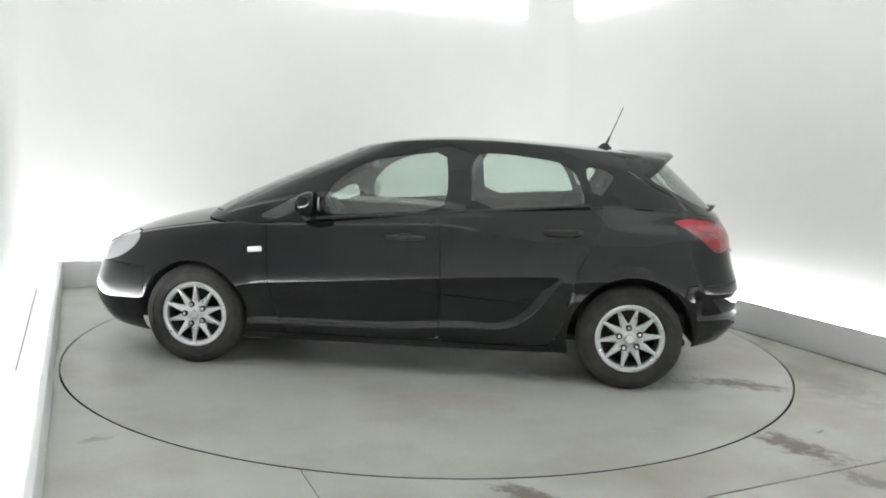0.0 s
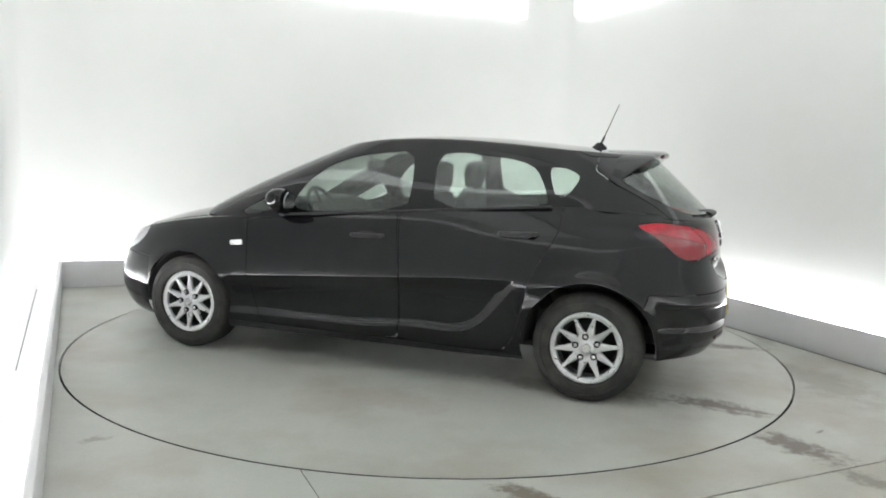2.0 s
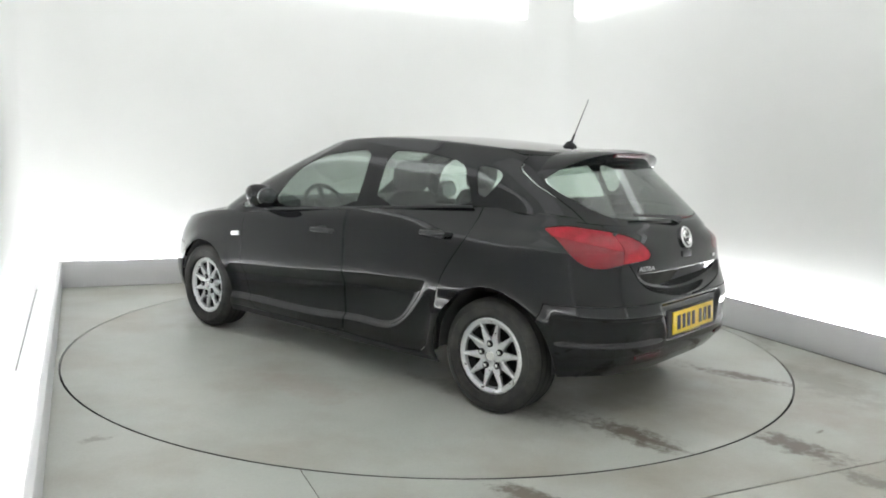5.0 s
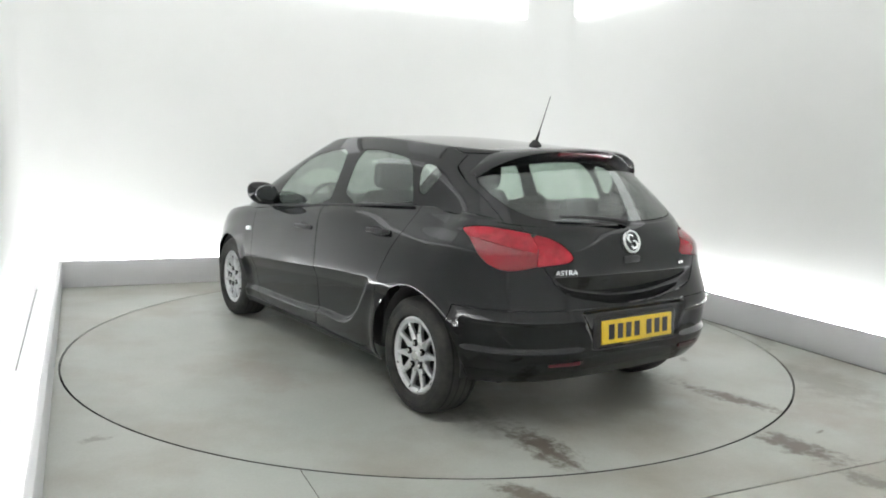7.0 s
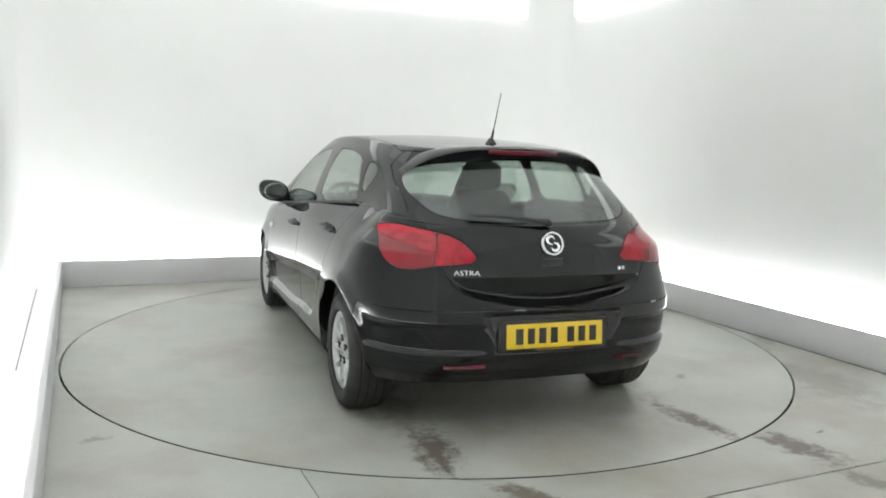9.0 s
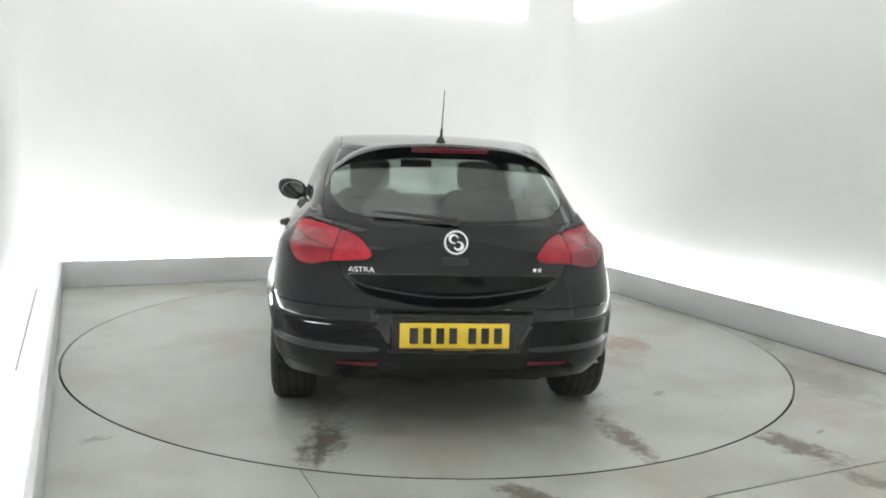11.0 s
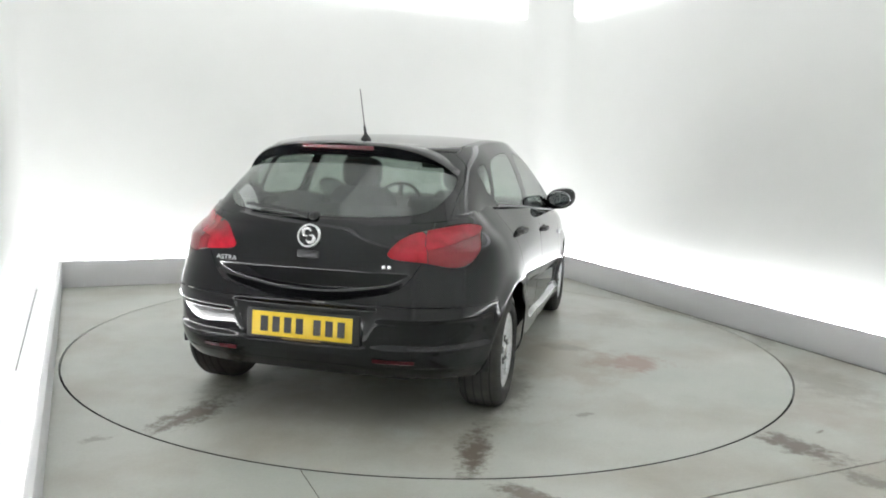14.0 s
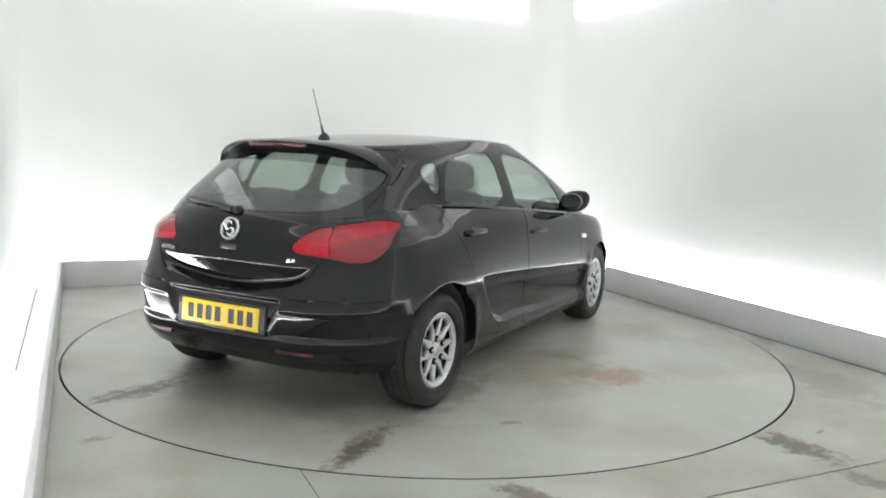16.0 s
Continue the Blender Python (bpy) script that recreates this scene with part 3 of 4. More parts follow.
def wheel_thing(car, x, side):
    """One road wheel with tyre, spoked trim and nuts; its outer face looks along y."""
    flip = Matrix.Translation((x, side * 0.79, 0.313)) @ Matrix.Rotation(0 if side > 0 else math.pi, 4, "Z") @ Matrix.Rotation(0.2 + x, 4, "Y")
    bm = bmesh.new()
    lathe(bm, [(0.03, -0.06), (0.15, -0.06), (0.16, 0.03), (0.19, 0.045), (0.198, 0.04), (0.198, -0.1), (0.03, -0.1)], 48, flip, closed=True)
    wheel = part("wheel", bm, STEEL, car, "road wheel with silver ten-spoke trim")
    bm = bmesh.new()
    prof = [(0.200, -0.10), (0.215, -0.112), (0.26, -0.115), (0.293, -0.105), (0.308, -0.085), (0.3125, -0.04), (0.313, 0.0), (0.3125, 0.04), (0.308, 0.085), (0.293, 0.104), (0.262, 0.114), (0.258, 0.111), (0.235, 0.1135), (0.215, 0.108), (0.203, 0.09), (0.199, 0.0)]
    lathe(bm, prof, 96, flip, closed=True)
    tyre = part("tyre", bm, RUBBER, wheel, "black rubber road tyre")
    bm = bmesh.new()
    for a in (-0.066, -0.022, 0.022, 0.066):
        lathe(bm, [(0.309, a - 0.005), (0.3138 - abs(a) * 0.03, a - 0.004), (0.3138 - abs(a) * 0.03, a + 0.004), (0.309, a + 0.005)], 72, flip, closed=True)
    part("tread_groove", bm, GAP, tyre)
    bm = bmesh.new()
    lathe(bm, [(0.170, 0.076), (0.176, 0.092), (0.196, 0.099), (0.206, 0.095), (0.2075, 0.083), (0.2, 0.07), (0.18, 0.068)], 72, flip, closed=True)
    part("rim_ring", bm, SILVER, wheel, "silver outer ring of the wheel trim")
    bm = bmesh.new()
    lathe(bm, [(0.0, 0.094), (0.03, 0.094), (0.037, 0.089), (0.05, 0.085), (0.075, 0.088), (0.084, 0.08), (0.084, 0.05)][1:], 48, flip)
    part("hub_cap", bm, SILVER, wheel, "silver hub of the wheel trim")
    bm = bmesh.new()
    lathe(bm, [(0.024, 0.098), (0.027, 0.094), (0.027, 0.088)], 24, flip)
    part("centre_badge", bm, CHROME, wheel, "round bright centre badge")
    for k in range(10):
        bm = bmesh.new()
        sec = []
        for r, w2, h in ((0.06, 0.026, 0.085), (0.085, 0.0245, 0.088), (0.12, 0.0175, 0.092), (0.15, 0.012, 0.094), (0.172, 0.0105, 0.095), (0.188, 0.0135, 0.094)):
            sec.append([bm.verts.new((r, yy, zz)) for zz, yy in ((-w2, h - 0.024), (-w2 * 0.9, h - 0.006), (-w2 * 0.45, h), (w2 * 0.45, h), (w2 * 0.9, h - 0.006), (w2, h - 0.024))])
        for p, q in zip(sec, sec[1:]):
            for i in range(6):
                bm.faces.new((p[i], p[(i + 1) % 6], q[(i + 1) % 6], q[i]))
        bm.faces.new(sec[0])
        bm.faces.new(sec[-1])
        bmesh.ops.transform(bm, matrix=flip @ Matrix.Rotation(k * math.pi / 5, 4, "Y"), verts=bm.verts)
        part("spoke", bm, SILVER, wheel, sharp=25)
    for k in range(5):
        a = k * 2 * math.pi / 5 + 0.3
        bm = bmesh.new()
        spot = flip @ Matrix.Translation((0.064 * math.cos(a), 0, 0.064 * math.sin(a)))
        lathe(bm, [(0.007, 0.103), (0.011, 0.100), (0.012, 0.08)], 6, spot)
        part("wheel_nut", bm, CHROME, wheel)
        bm = bmesh.new()
        lathe(bm, [(0.012, 0.0935), (0.0185, 0.0935), (0.0185, 0.08), (0.012, 0.08)], 20, spot, closed=True)
        part("nut_socket", bm, GAP, wheel)
    return wheel


def bench(bm, profile, width, y, power=0.35):
    """A cushion: a side profile in (x, z) swept across, its edges drawn in."""
    n, k = len(profile), 9
    cx, cz = (sum(p[i] for p in profile) / n for i in (0, 1))
    rows = []
    for i in range(k):
        s = -1 + 2 * i / (k - 1)
        f = max(0.0, 1 - abs(s) ** 4) ** power
        f = 0.72 + 0.28 * f
        rows.append([bm.verts.new((cx + (px - cx) * f, y + s * width / 2, cz + (pz - cz) * f)) for px, pz in profile])
    for p, q in zip(rows, rows[1:]):
        for j in range(n):
            bm.faces.new((p[j], p[(j + 1) % n], q[(j + 1) % n], q[j]))
    bm.faces.new(rows[0])
    bm.faces.new(rows[-1])
    return bm


def build_cabin(car):
    """What shows through the windows: seats, dashboard, wheel, mirror, linings."""
    for y in (0.37, -0.37):
        bm = bench(bmesh.new(), [(0.30, 0.42), (0.34, 0.52), (0.25, 0.56), (-0.10, 0.53), (-0.18, 0.50), (-0.15, 0.40)], 0.50, y)
        seat = part("front_seat", bm, SEAT, car, "dark cloth front seat with headrest", 60)
        bm = bench(bmesh.new(), [(-0.06, 0.50), (-0.10, 0.75), (-0.17, 1.02), (-0.22, 1.11), (-0.28, 1.11), (-0.30, 1.0), (-0.24, 0.7), (-0.20, 0.48)], 0.48, y)
        part("backrest", bm, SEAT, seat, sharp=60)
        bm = bench(bmesh.new(), [(-0.21, 1.12), (-0.20, 1.22), (-0.225, 1.295), (-0.27, 1.31), (-0.31, 1.285), (-0.305, 1.17), (-0.28, 1.11)], 0.27, y, 0.5)
        part("headrest", bm, SEAT, seat, sharp=60)
        for o in (-0.06, 0.06):
            part("headrest_post", tube(bmesh.new(), [(-0.25, y + o, 1.08), (-0.255, y + o, 1.17)], 0.006), CHROME, seat)
    bm = bench(bmesh.new(), [(-0.62, 0.45), (-0.60, 0.56), (-0.70, 0.60), (-1.05, 0.56), (-1.10, 0.44)], 1.30, 0)
    rear = part("rear_seat", bm, SEAT, car, "dark cloth rear bench seat with headrests", 60)
    bm = bench(bmesh.new(), [(-1.0, 0.52), (-1.08, 0.80), (-1.16, 1.03), (-1.24, 1.06), (-1.27, 0.98), (-1.15, 0.52)], 1.30, 0)
    part("backrest", bm, SEAT, rear, sharp=60)
    for y in (0.40, -0.40):
        bm = bench(bmesh.new(), [(-1.16, 1.00), (-1.155, 1.06), (-1.18, 1.115), (-1.22, 1.12), (-1.25, 1.095), (-1.235, 0.99)], 0.27, y, 0.5)
        part("headrest", bm, SEAT, rear, sharp=60)
    bm = bmesh.new()
    box(bm, (-1.86, -0.56, 0.985), (-1.30, 0.56, 1.0), 0.005)
    part("parcel_shelf", bm, TRIM, car, "dark parcel shelf behind the rear seat")
    bm = bench(bmesh.new(), [(1.12, 0.60), (1.14, 0.95), (0.98, 1.0), (0.78, 0.985), (0.70, 0.90), (0.74, 0.60)], 1.46, 0)
    dash = part("dashboard", bm, TRIM, car, "dark moulded dashboard")
    m = Matrix.Translation((0.60, 0.37, 0.93)) @ Matrix.Rotation(radians(-65), 4, "Y")
    bm = bmesh.new()
    ring = [m @ Vector((0.18 * math.cos(a * math.pi / 24), 0.18 * math.sin(a * math.pi / 24), 0)) for a in range(49)]
    tube(bm, ring, 0.014, 10)
    steer = part("steering_wheel", bm, PLASTIC, car, "black three-spoke steering wheel")
    for a in (0, 180, 270):
        bm = bmesh.new()
        box(bm, (0.03, -0.02, -0.012), (0.175, 0.02, 0.004), 0.004, m @ Matrix.Rotation(radians(a + 90), 4, "Z"))
        part("wheel_spoke", bm, PLASTIC, steer)
    bm = bmesh.new()
    box(bm, (-0.07, -0.08, -0.03), (0.07, 0.08, 0.012), 0.02, m)
    part("airbag_boss", bm, PLASTIC, steer)
    bm = bmesh.new()
    box(bm, (0.37, -0.12, 1.236), (0.40, 0.12, 1.300), 0.014)
    mirror = part("rear_view_mirror", bm, PLASTIC, car, "black interior rear-view mirror")
    part("mirror_stem", tube(bmesh.new(), [(0.40, 0, 1.285), (0.45, 0, 1.36)], 0.01), PLASTIC, mirror)
    # floor pan and door linings
    bm = bmesh.new()
    box(bm, (-1.72, -0.62, 0.22), (1.9, 0.62, 0.26), 0.01)
    part("floor_pan", bm, PLASTIC, car, "black underbody pan")
    for s in (1, -1):
        bm = bmesh.new()
        box(bm, (-0.9, s * 0.80 - 0.02, 0.24), (0.9, s * 0.80 + 0.02, 0.93), 0.02)
        part("door_lining", bm, TRIM, car, "dark door lining")
        bm = bmesh.new()
        box(bm, (-1.62, s * 0.64 - 0.02, 0.60), (-1.02, s * 0.64 + 0.02, 1.0), 0.02)
        part("boot_lining", bm, TRIM, car, "dark boot side lining")
    bm = bmesh.new()
    box(bm, (-1.88, -0.60, 0.31), (-1.16, 0.60, 0.42), 0.02)
    part("boot_floor", bm, TRIM, car, "dark boot floor")


def build_car():
    car = tagged(new("car"), "glossy black five-door hatchback standing on the turntable", "car")
    low, cab = shell_mesh(lower_shell()), shell_mesh(cabin_shell())
    arch = lambda cx, r: (lambda v: np.where(v[:, Y] > 0.35, np.hypot(v[:, X] - cx, v[:, Z] - 0.315) - r, 1.0))
    for cx, r in ((1.3425, 0.350), (-1.3425, 0.375)):
        low = split(low, arch(cx, r))[1]
    # the sheet that the cabin stands over is left open
    low = split(low, lambda v: np.where((v[:, Z] > WAIST(v[:, X]) + 0.004), np.maximum(v[:, X] - 1.30 + 0.45 * v[:, Y] ** 2, v[:, Y] - (0.755 - 0.16 * smooth(-1.3, -1.8, v[:, X])) * TAPER(v[:, X])), 1.0))[1]
    lamp, low = carve(low, lambda v: where(inside(LAMP, wrap(v), v[:, Z]), v[:, X] < -1.3))
    gate, low = carve(low, lambda v: where(inside(GATE, v[:, Y], v[:, Z]), v[:, X] < -1.5), 0.005)
    bumper, low = carve(low, lambda v: where(np.maximum(v[:, X] + 1.60 + 0.06 * smooth(0.45, 0.65, v[:, Z]), v[:, Z] - 0.648), v[:, X] < -1.2))
    valance, bumper = carve(bumper, lambda v: v[:, Z] - 0.345, 0.002)
    door_f, low = carve(low, lambda v: where(inside(FRONT_DOOR, v[:, X], v[:, Z]), v[:, Y] > 0.5), 0.004)
    door_r, low = carve(low, lambda v: where(inside(REAR_DOOR, v[:, X], v[:, Z]), v[:, Y] > 0.5), 0.004)
    sill, low = carve(low, lambda v: where(v[:, Z] - 0.228, np.abs(v[:, X]) < 1.2), 0.002)
    head, low = carve(low, lambda v: where(inside(HEADLAMP, v[:, X], v[:, Z]), (v[:, Y] > 0.4) & (v[:, X] > 1.4)))
    bonnet, low = carve(low, lambda v: where(np.maximum(WAIST(v[:, X]) + 0.012 - v[:, Z], 1.22 - v[:, X]), v[:, X] > 1.0))
    nose, low = carve(low, lambda v: where(np.maximum(1.68 - v[:, X], v[:, Z] - 0.60), v[:, X] > 1.3))
    wing, quarter = split(low, lambda v: -v[:, X])
    panel_object("bonnet", bonnet, PAINT, car, label="glossy black bonnet")
    panel_object("front_bumper", nose, PAINT, car, label="glossy black front bumper")
    bump = panel_object("rear_bumper", bumper, PAINT, car, label="glossy black rear bumper")
    panel_object("rear_valance", valance, PAINT, car, label="dark lower edge of the rear bumper")
    hatch = panel_object("tailgate", gate, PAINT, car, label="glossy black tailgate")
    lamp_in, lamp_out = carve(lamp, lambda v: wrap(v) - 0.652 - 0.9 * np.maximum(v[:, Z] - 0.935, 0), 0.005)
    lamp_low, lamp_high = carve(lamp_out, lambda v: v[:, Z] - 0.915 - 0.13 * (wrap(v) - 0.65), 0.0012)
    for s in (1, -1):
        panel_object("front_wing", wing, PAINT, car, s, label="glossy black front wing")
        panel_object("rear_quarter", quarter, PAINT, car, s, label="glossy black rear quarter panel")
        panel_object("sill", sill, PLASTIC, car, s, label="black sill below the doors")
        f = panel_object("front_door", door_f, PAINT, car, s, label="glossy black front door")
        r = panel_object("rear_door", door_r, PAINT, car, s, label="glossy black rear door")
        panel_object("headlight", head, HEADLAMP_GLASS, car, s, label="clear swept-back headlight")
        t = panel_object("tail_light", lamp_high, RED, car, s, 0.012, "red wraparound tail light")
        panel_object("lower_lens", lamp_low, RED_LOWER, t, s, 0.016, "deeper red lower lens")
        panel_object("tail_light", lamp_in, RED, hatch, s, 0.012, "red tail light on the tailgate")
        # handles and repeater
        for door, hx, hz in ((f, 0.02, 0.853), (r, -0.915, 0.925)):
            hy = 0.895 if door is f else 0.880
            path = [(hx + 0.115, s * (hy - 0.012), hz), (hx + 0.09, s * (hy + 0.015), hz + 0.002), (hx, s * (hy + 0.022), hz + 0.006), (hx - 0.09, s * (hy + 0.015), hz + 0.008), (hx - 0.115, s * (hy - 0.012), hz + 0.008)]
            part("door_handle", tube(bmesh.new(), path, [0.012, 0.015, 0.016, 0.015, 0.012], 10), PLASTIC, door, "black pull handle")
            bm = bmesh.new()
            lathe(bm, [(0.045, -0.014), (0.05, 0.001), (0.046, 0.004)], 28, Matrix.Translation((hx, s * hy, hz - 0.004)) @ Matrix.Diagonal((1.5, s, 0.72, 1)))
            part("handle_cup", bm, PLASTIC, door, "dark recess behind the handle")
        bm = bmesh.new()
        box(bm, (-0.045, -0.008, -0.017), (0.045, 0.008, 0.017), 0.007, Matrix.Translation((0.945, s * 0.912, 0.748)) @ Matrix.Rotation(radians(6), 4, "Y"))
        part("side_repeater", bm, CLEAR_WHITE, car, "small clear side indicator")
        # wheel arch liners
        for cx, r0 in ((1.3425, 0.356), (-1.3425, 0.381)):
            bm = bmesh.new()
            for i in range(25):
                a = radians(-4 + 188 * i / 24)
                for yy in (0.865, 0.5):
                    bm.verts.new((cx + r0 * math.cos(a), s * yy, 0.315 + r0 * math.sin(a)))
            bm.verts.ensure_lookup_table()
            for i in range(24):
                bm.faces.new([bm.verts[j] for j in (2 * i, 2 * i + 1, 2 * i + 3, 2 * i + 2)])
            bm.faces.new([bm.verts[j] for j in range(1, 50, 2)])
            ob = part("arch_liner", bm, PLASTIC, car, "black wheel arch liner")
            mod = ob.modifiers.new("thickness", "SOLIDIFY")
            mod.thickness = 0.006
        # door mirror
        bm = bmesh.new()
        bmesh.ops.create_uvsphere(bm, u_segments=28, v_segments=16, radius=1)
        for v in bm.verts:
            x, y, z = v.co
            v.co = (0.58 + x * (0.10 if x > 0 else 0.045), s * (0.945 + 0.112 * (abs(y) ** 0.8) * (1 if y > 0 else -1)), 1.035 + 0.079 * (abs(z) ** 0.85) * (1 if z > 0 else -1) + 0.02 * y)
        mir = part("door_mirror", bm, PAINT, car, "glossy black door mirror", 60)
        bm = bmesh.new()
        lathe(bm, [(0.9, -0.004), (1.0, 0.0), (0.94, 0.006)], 36, Matrix.Translation((0.538, s * 0.940, 1.035)) @ Matrix.Rotation(radians(90 + s * 8), 4, "Z") @ Matrix.Diagonal((0.086, 1, 0.060, 1)))
        part("mirror_glass", bm, DARK_MIRROR, mir, "oval mirror glass")
        part("mirror_arm", tube(bmesh.new(), [(0.65, s * 0.80, 0.955), (0.63, s * 0.86, 0.968), (0.60, s * 0.915, 0.985)], [0.04, 0.034, 0.028], 10), PLASTIC, mir)
        for x in (1.3425, -1.3425):
            wheel_thing(car, x, s)
    # glasshouse
    side_of = lambda v: (v[:, Y] > 0.4)
    glass_f, cab = carve(cab, lambda v: where(inside(FRONT_GLASS, v[:, X], v[:, Z]), side_of(v)), 0.004)
    glass_r, cab = carve(cab, lambda v: where(inside(REAR_GLASS, v[:, X], v[:, Z]), side_of(v)), 0.004)
    glass_q, cab = carve(cab, lambda v: where(inside(QUARTER, v[:, X], v[:, Z]), side_of(v)), 0.004)
    glass_a, cab = carve(cab, lambda v: where(inside(FRONT_QUARTER, v[:, X], v[:, Z]), side_of(v)), 0.004)
    glass_b, cab = carve(cab, lambda v: np.maximum(inside(BACK_GLASS, v[:, Y], v[:, Z]), v[:, X] + 1.36), 0.004)
    screen, cab = carve(cab, lambda v: where(np.maximum(np.maximum(v[:, Y] - 0.73 + 0.42 * (v[:, Z] - 0.95), v[:, Z] - 1.375), 0.96 - v[:, Z]), v[:, X] > 0.32), 0.004)
    frame_b, cab = carve(cab, lambda v: where(np.maximum(np.maximum(v[:, Y] - 0.640 + 0.25 * np.maximum(v[:, Z] - 1.22, 0), v[:, Z] - 1.380), v[:, X] + 1.30), v[:, X] < -1.1), 0.004)
    roof, pillars = carve(cab, lambda v: np.maximum(ROOF(v[:, X]) - 0.045 - v[:, Z], v[:, Y] - 0.56), 0.004)
    panel_object("roof", roof, PAINT, car, label="glossy black roof")
    panel_object("windscreen", screen, GLASS, car, thick=0.004, label="tinted windscreen")
    panel_object("tailgate_frame", frame_b, PAINT, hatch, label="black frame round the rear window")
    back = panel_object("rear_window", glass_b, REAR_TINT, hatch, thick=0.004, label="tinted rear window")
    for s in (1, -1):
        panel_object("pillar_frame", pillars, PAINT, car, s, label="black window pillars and roof rail")
        for name, g in (("front_door_window", glass_f), ("rear_door_window", glass_r), ("quarter_window", glass_q), ("front_quarter_window", glass_a)):
            panel_object(name, g, GLASS, car, s, 0.004, "tinted side window")
        bm = bmesh.new()
        strip = [(x, s * (0.825 * TAPER(x) + 0.019), WAIST(x) + 0.002) for x in np.linspace(0.62, -1.08, 18)]
        part("window_seal", tube(bm, strip, 0.008, 6), PLASTIC, car, "black seal along the window sill")
    # headliner under the roof
    v, f = roof
    panel_object("headliner", ([(x, y * 0.98, z - 0.03) for x, y, z in v], f), HEADLINER, car, label="grey headliner")
    # roof spoiler
    bm = bmesh.new()
    rows = []
    edge = spline([0, 0.2, 0.37, 0.47, 0.56, 0.605], [1.421, 1.413, 1.392, 1.360, 1.305, 1.262])
    foot = spline([0, 0.2, 0.37, 0.5, 0.56, 0.605], [1.350, 1.343, 1.327, 1.306, 1.282, 1.250])
    root = spline([0, 0.3, 0.42, 0.5, 0.56, 0.605], [1.424, 1.418, 1.404, 1.372, 1.326, 1.290])
    for i in range(49):
        y = -0.605 + 1.21 * i / 48
        a = abs(y)
        e = a / 0.605
        back_x, lead = -1.645 + 0.20 * e ** 3.2, -1.30 - 0.04 * e
        top, low, lead_z = float(edge(a)), float(foot(a)), float(root(a))
        rows.append([bm.verts.new(p) for p in ((lead, y, lead_z - 0.012), (lead, y, lead_z), ((lead + back_x) / 2, y, (lead_z + top) / 2 + 0.004), (back_x + 0.02, y, top + 0.002), (back_x, y, top - 0.010), (back_x + 0.035, y, low + 0.012), (back_x + 0.06, y, low), (lead - 0.05, y, min(lead_z - 0.035, low + 0.02)))])
    for p, q in zip(rows, rows[1:]):
        for j in range(8):
            bm.faces.new((p[j], p[(j + 1) % 8], q[(j + 1) % 8], q[j]))
    bm.faces.new(rows[0])
    bm.faces.new(rows[-1])
    spoiler = part("roof_spoiler", bm, PAINT, hatch, "glossy black roof spoiler", 40)
    bm = bmesh.new()
    box(bm, (-1.640, -0.20, 1.372), (-1.60, 0.20, 1.402), 0.006, Matrix.Translation((-1.64, 0, 1.387)) @ Matrix.Rotation(radians(-28), 4, "Y") @ Matrix.Translation((1.64, 0, -1.387)))
    part("brake_light", bm, RED_DARK, spoiler, "slim dark red high brake light")
    # wiper
    part("rear_wiper", tube(bmesh.new(), [(-1.955, 0.02, 1.055), (-1.945, 0.1, 1.068), (-1.925, 0.22, 1.08), (-1.875, 0.40, 1.088)], [0.016, 0.012, 0.009, 0.006], 8), PLASTIC, hatch, "black rear wiper arm")
    bm = bmesh.new()
    lathe(bm, [(0.012, 0.028), (0.02, 0.018), (0.023, -0.02)], 20, Matrix.Translation((-1.935, 0.0, 1.052)) @ Matrix.Rotation(radians(90), 4, "Z"))
    part("wiper_boss", bm, PLASTIC, hatch)
    # badge, release, plate, reflectors
    face = Matrix.Translation((-1.991, 0, 0.957)) @ Matrix.Rotation(radians(17), 4, "Y") @ Matrix.Rotation(radians(90), 4, "Z")
    bm = bmesh.new()
    lathe(bm, [(0.046, 0.002), (0.050, 0.010), (0.058, 0.011), (0.062, 0.004), (0.06, -0.008), (0.046, -0.008)], 40, face, closed=True)
    badge = part("tailgate_badge", bm, CHROME, hatch, "round chrome tailgate badge")
    bm = bmesh.new()
    lathe(bm, [(0.03, 0.003), (0.046, 0.0025), (0.046, -0.006)], 40, face)
    part("badge_field", bm, GLOSS_BLACK, badge, "black field of the badge")
    for k in (1, -1):
        curl = [face @ Vector((k * (0.010 + 0.020 * math.cos(a)), 0.007, k * (0.016 + 0.019 * math.sin(a)))) for a in np.linspace(-1.9, 2.9, 15)]
        part("badge_shape", tube(bmesh.new(), curl, [0.0035 + 0.006 * math.sin(math.pi * i / 14) for i in range(15)], 8), CHROME, badge, "raised chrome curl")
    bm = bmesh.new()
    box(bm, (-2.012, -0.058, 0.850), (-1.975, 0.058, 0.888), 0.009)
    part("tailgate_release", bm, PLASTIC, hatch, "black tailgate release")
    # number plate with plain bars
    lean = Matrix.Translation((-2.066, 0, 0.521)) @ Matrix.Rotation(radians(4), 4, "Y")
    bm = bmesh.new()
    box(bm, (0.0, -0.30, -0.078), (0.028, 0.30, 0.075), 0.012, lean)
    part("plate_recess", bm, PLASTIC, bump, "black number plate recess")
    bm = bmesh.new()
    box(bm, (-0.008, -0.263, -0.06), (-0.001, 0.263, 0.06), 0.003, lean)
    cap = bmesh.new()
    box(cap, (-0.003, -0.10, -0.073), (0.002, 0.10, -0.064), 0.001, lean)
    part("plate_caption", cap, WORN_GOLD, bump, "narrow worn yellow strip below the plate")
    plate = part("number_plate", bm, YELLOW, bump, "yellow rear number plate with black bars")
    return car, hatch, bump, lean, face


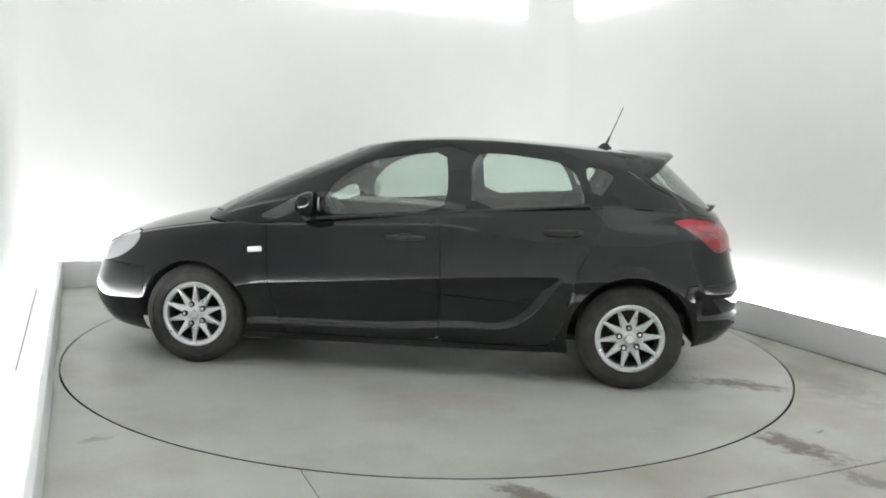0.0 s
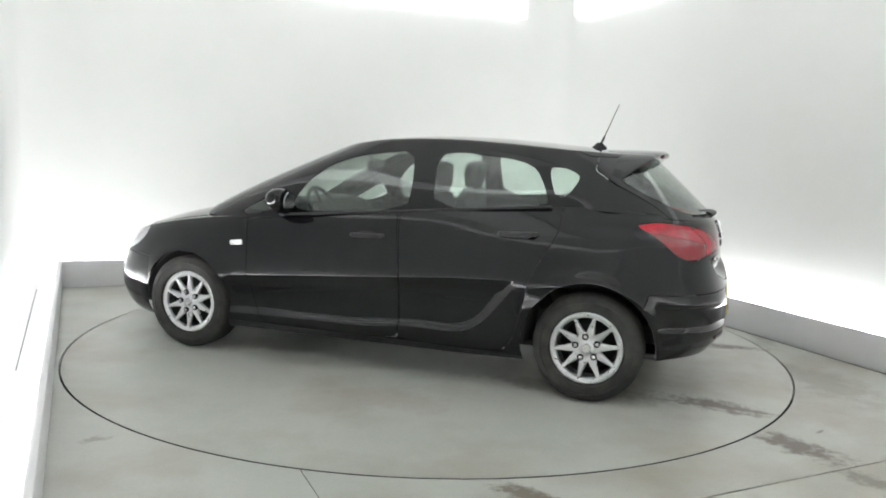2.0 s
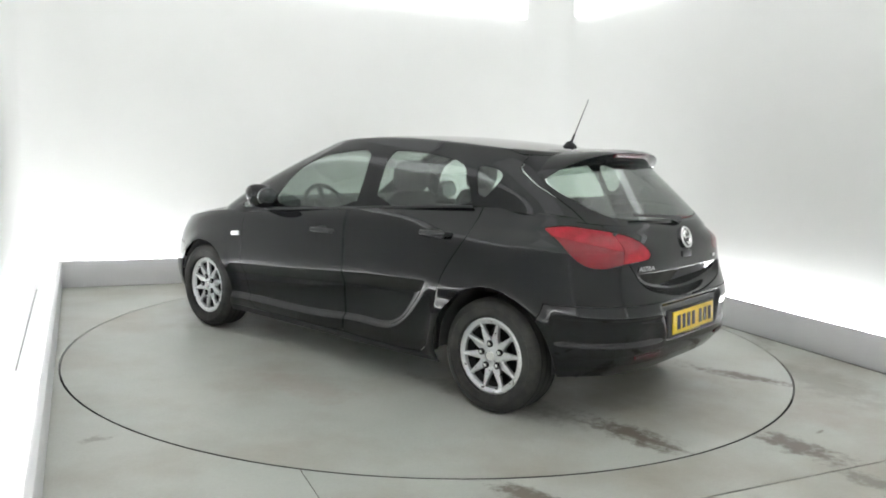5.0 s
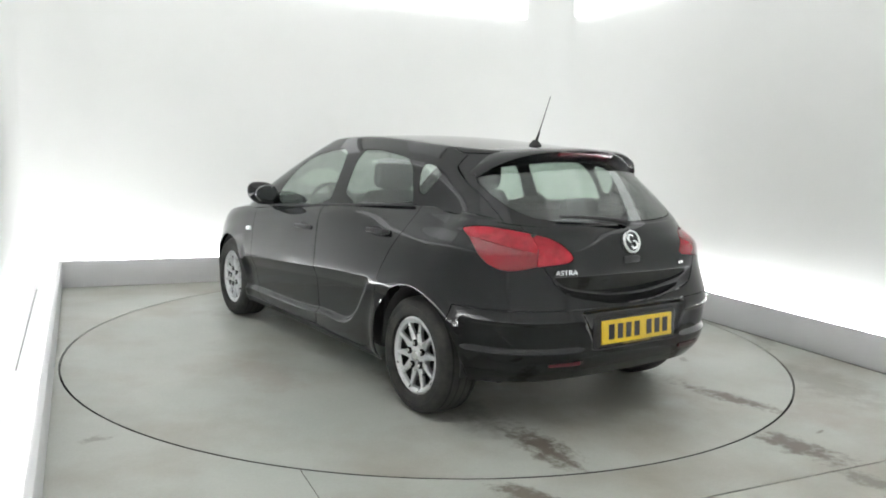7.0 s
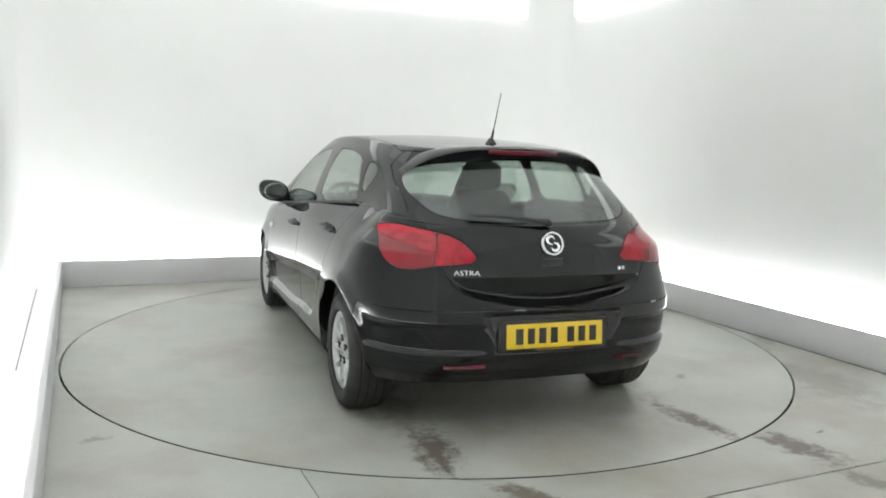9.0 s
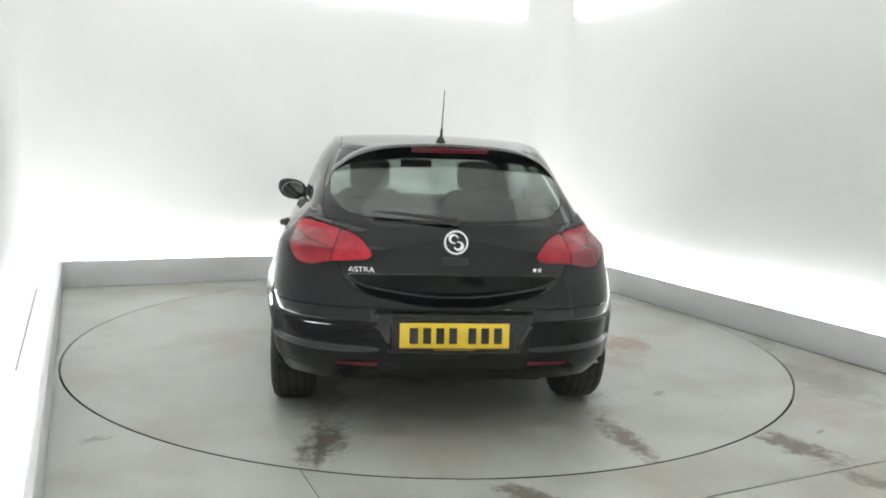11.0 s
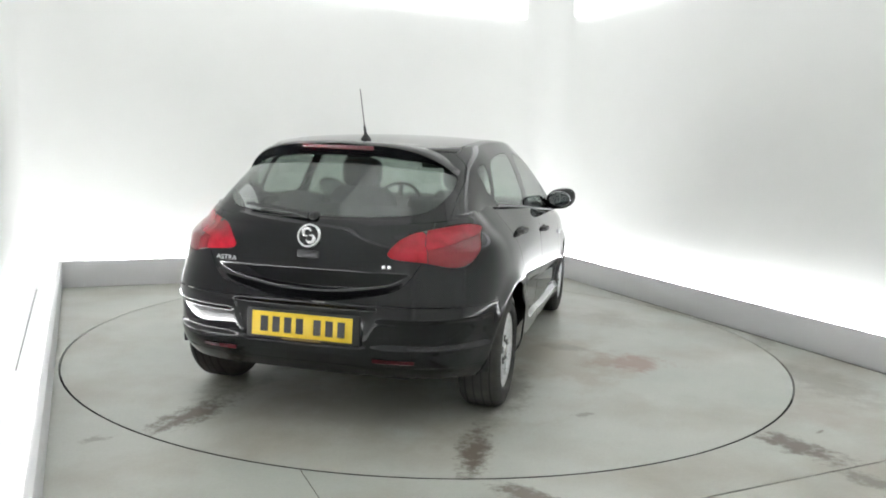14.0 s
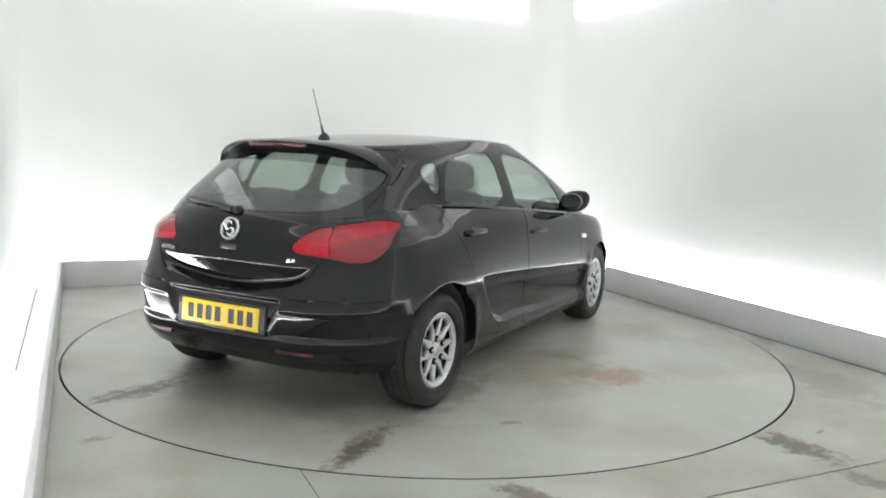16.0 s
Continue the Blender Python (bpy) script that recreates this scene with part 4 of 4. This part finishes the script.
def bars(parent_thing, lean):
    """The registration stands as plain black bars of its size."""
    widths, y = (0.052, 0.05, 0.05, 0.05, 0.05, 0.05, 0.05), 0.222
    for k, wd in enumerate(widths):
        if k == 4:
            y -= 0.03
        bm = bmesh.new()
        box(bm, (-0.0105, y - wd + 0.006, -0.038), (-0.0085, y - 0.006, 0.038), 0.0, lean)
        part("plate_bar", bm, INK, parent_thing)
        y -= wd + 0.012


def small_things(car, hatch, bump, lean):
    for s in (1, -1):
        bm = bmesh.new()
        rows = []
        for i in range(9):
            y = 0.36 + 0.2 * i / 8
            x = -2.055 + 0.46 * max(0.0, y - 0.33) ** 2 * 1.6
            rows.append([bm.verts.new((x + dx, s * y, z)) for dx, z in ((0.02, 0.37), (-0.004, 0.372), (-0.004, 0.392 - 0.006 * i / 8), (0.02, 0.394))])
        for p, q in zip(rows, rows[1:]):
            for j in range(4):
                bm.faces.new((p[j], p[(j + 1) % 4], q[(j + 1) % 4], q[j]))
        bm.faces.new(rows[0])
        bm.faces.new(rows[-1])
        part("reflector", bm, RED_DARK, bump, "slim red bumper reflector")
    # model name in chrome letters
    curve = bpy.data.curves.new("lettering", "FONT")
    curve.body, curve.size, curve.extrude, curve.align_x = "ASTRA", 0.034, 0.0015, "CENTER"
    tmp = new("lettering", curve)
    bpy.context.view_layer.update()
    me = bpy.data.meshes.new_from_object(tmp.evaluated_get(bpy.context.evaluated_depsgraph_get()))
    bpy.data.objects.remove(tmp)
    for v in me.vertices:
        v.co.x *= 1.25
    me.materials.append(CHROME)
    ob = new("model_lettering", me)
    ob.parent = hatch
    ob.matrix_basis = Matrix.Translation((-1.994, 0.447, 0.812)) @ Matrix.Rotation(radians(-10), 4, "Z") @ Matrix.Rotation(radians(-90), 4, "Z") @ Matrix.Rotation(radians(86), 4, "X")
    tagged(ob, "chrome model lettering")
    bm = bmesh.new()
    for o in (-0.014, 0.012):
        box(bm, (-0.004, o - 0.009, -0.009), (0.004, o + 0.009, 0.009), 0.002, Matrix.Translation((-1.995, -0.40, 0.83)) @ Matrix.Rotation(radians(10), 4, "Z"))
    part("trim_badge", bm, CHROME, hatch, "small chrome trim badge")
    # aerial
    bm = bmesh.new()
    lathe(bm, [(0.012, 0.03), (0.022, 0.016), (0.034, 0.0), (0.034, -0.012)], 24, Matrix.Translation((-1.215, 0, 1.436)) @ Matrix.Rotation(radians(90), 4, "X") @ Matrix.Diagonal((1.4, 1, 0.8, 1)))
    aerial = part("aerial_foot", bm, PLASTIC, car, "black aerial foot on the roof")
    part("aerial_spring", tube(bmesh.new(), [(-1.22, 0, 1.45), (-1.245, 0, 1.51)], [0.009, 0.006], 10), PLASTIC, aerial)
    part("aerial_mast", tube(bmesh.new(), [(-1.245, 0, 1.51), (-1.326, 0, 1.712)], [0.003, 0.0022], 8), STEEL, aerial, "thin whip aerial")
    for s in (1, -1):
        bm = bmesh.new()
        lathe(bm, [(0.03, 0.014), (0.05, 0.008), (0.056, -0.004), (0.05, -0.02)], 24, Matrix.Translation((2.045, s * 0.655, 0.375)) @ Matrix.Rotation(radians(-52 * s if s > 0 else 232), 4, "Z"))
        part("fog_lamp", bm, CLEAR_WHITE, car, "clear round fog lamp")
        part("bumper_lip", tube(bmesh.new(), [(2.02, s * 0.60, 0.262), (1.93, s * 0.70, 0.266), (1.82, s * 0.765, 0.275)], [0.006, 0.012, 0.006], 8), SILVER, car, "bright lower lip of the front bumper")
    # exhaust box under the tail
    bm = bmesh.new()
    box(bm, (-1.86, -0.5, 0.235), (-1.62, -0.1, 0.31), 0.03)
    part("silencer", bm, STEEL, car, "dull steel exhaust silencer")


build_booth()
turntable = build_turntable()
car, hatch, bump, lean, face = build_car()
bars([o for o in bump.children if o.name.startswith("number_plate")][0], lean)
small_things(car, hatch, bump, lean)
build_cabin(car)


def heading(t):
    s = t / 8 - 1
    return math.degrees(2.04995 - 0.984696 * s - 0.00387 * s * s)


def motions():
    rows = [i * 0.5 for i in range(33)]
    walk(turntable, [(t, pose(0, 0, 0, 0, 0, heading(t))) for t in rows])
    walk(car, [(t, pose(0, 0, 0, 0, 0, heading(t)) @ pose(0.0395, 0.1048, 0)) for t in rows])


motions()
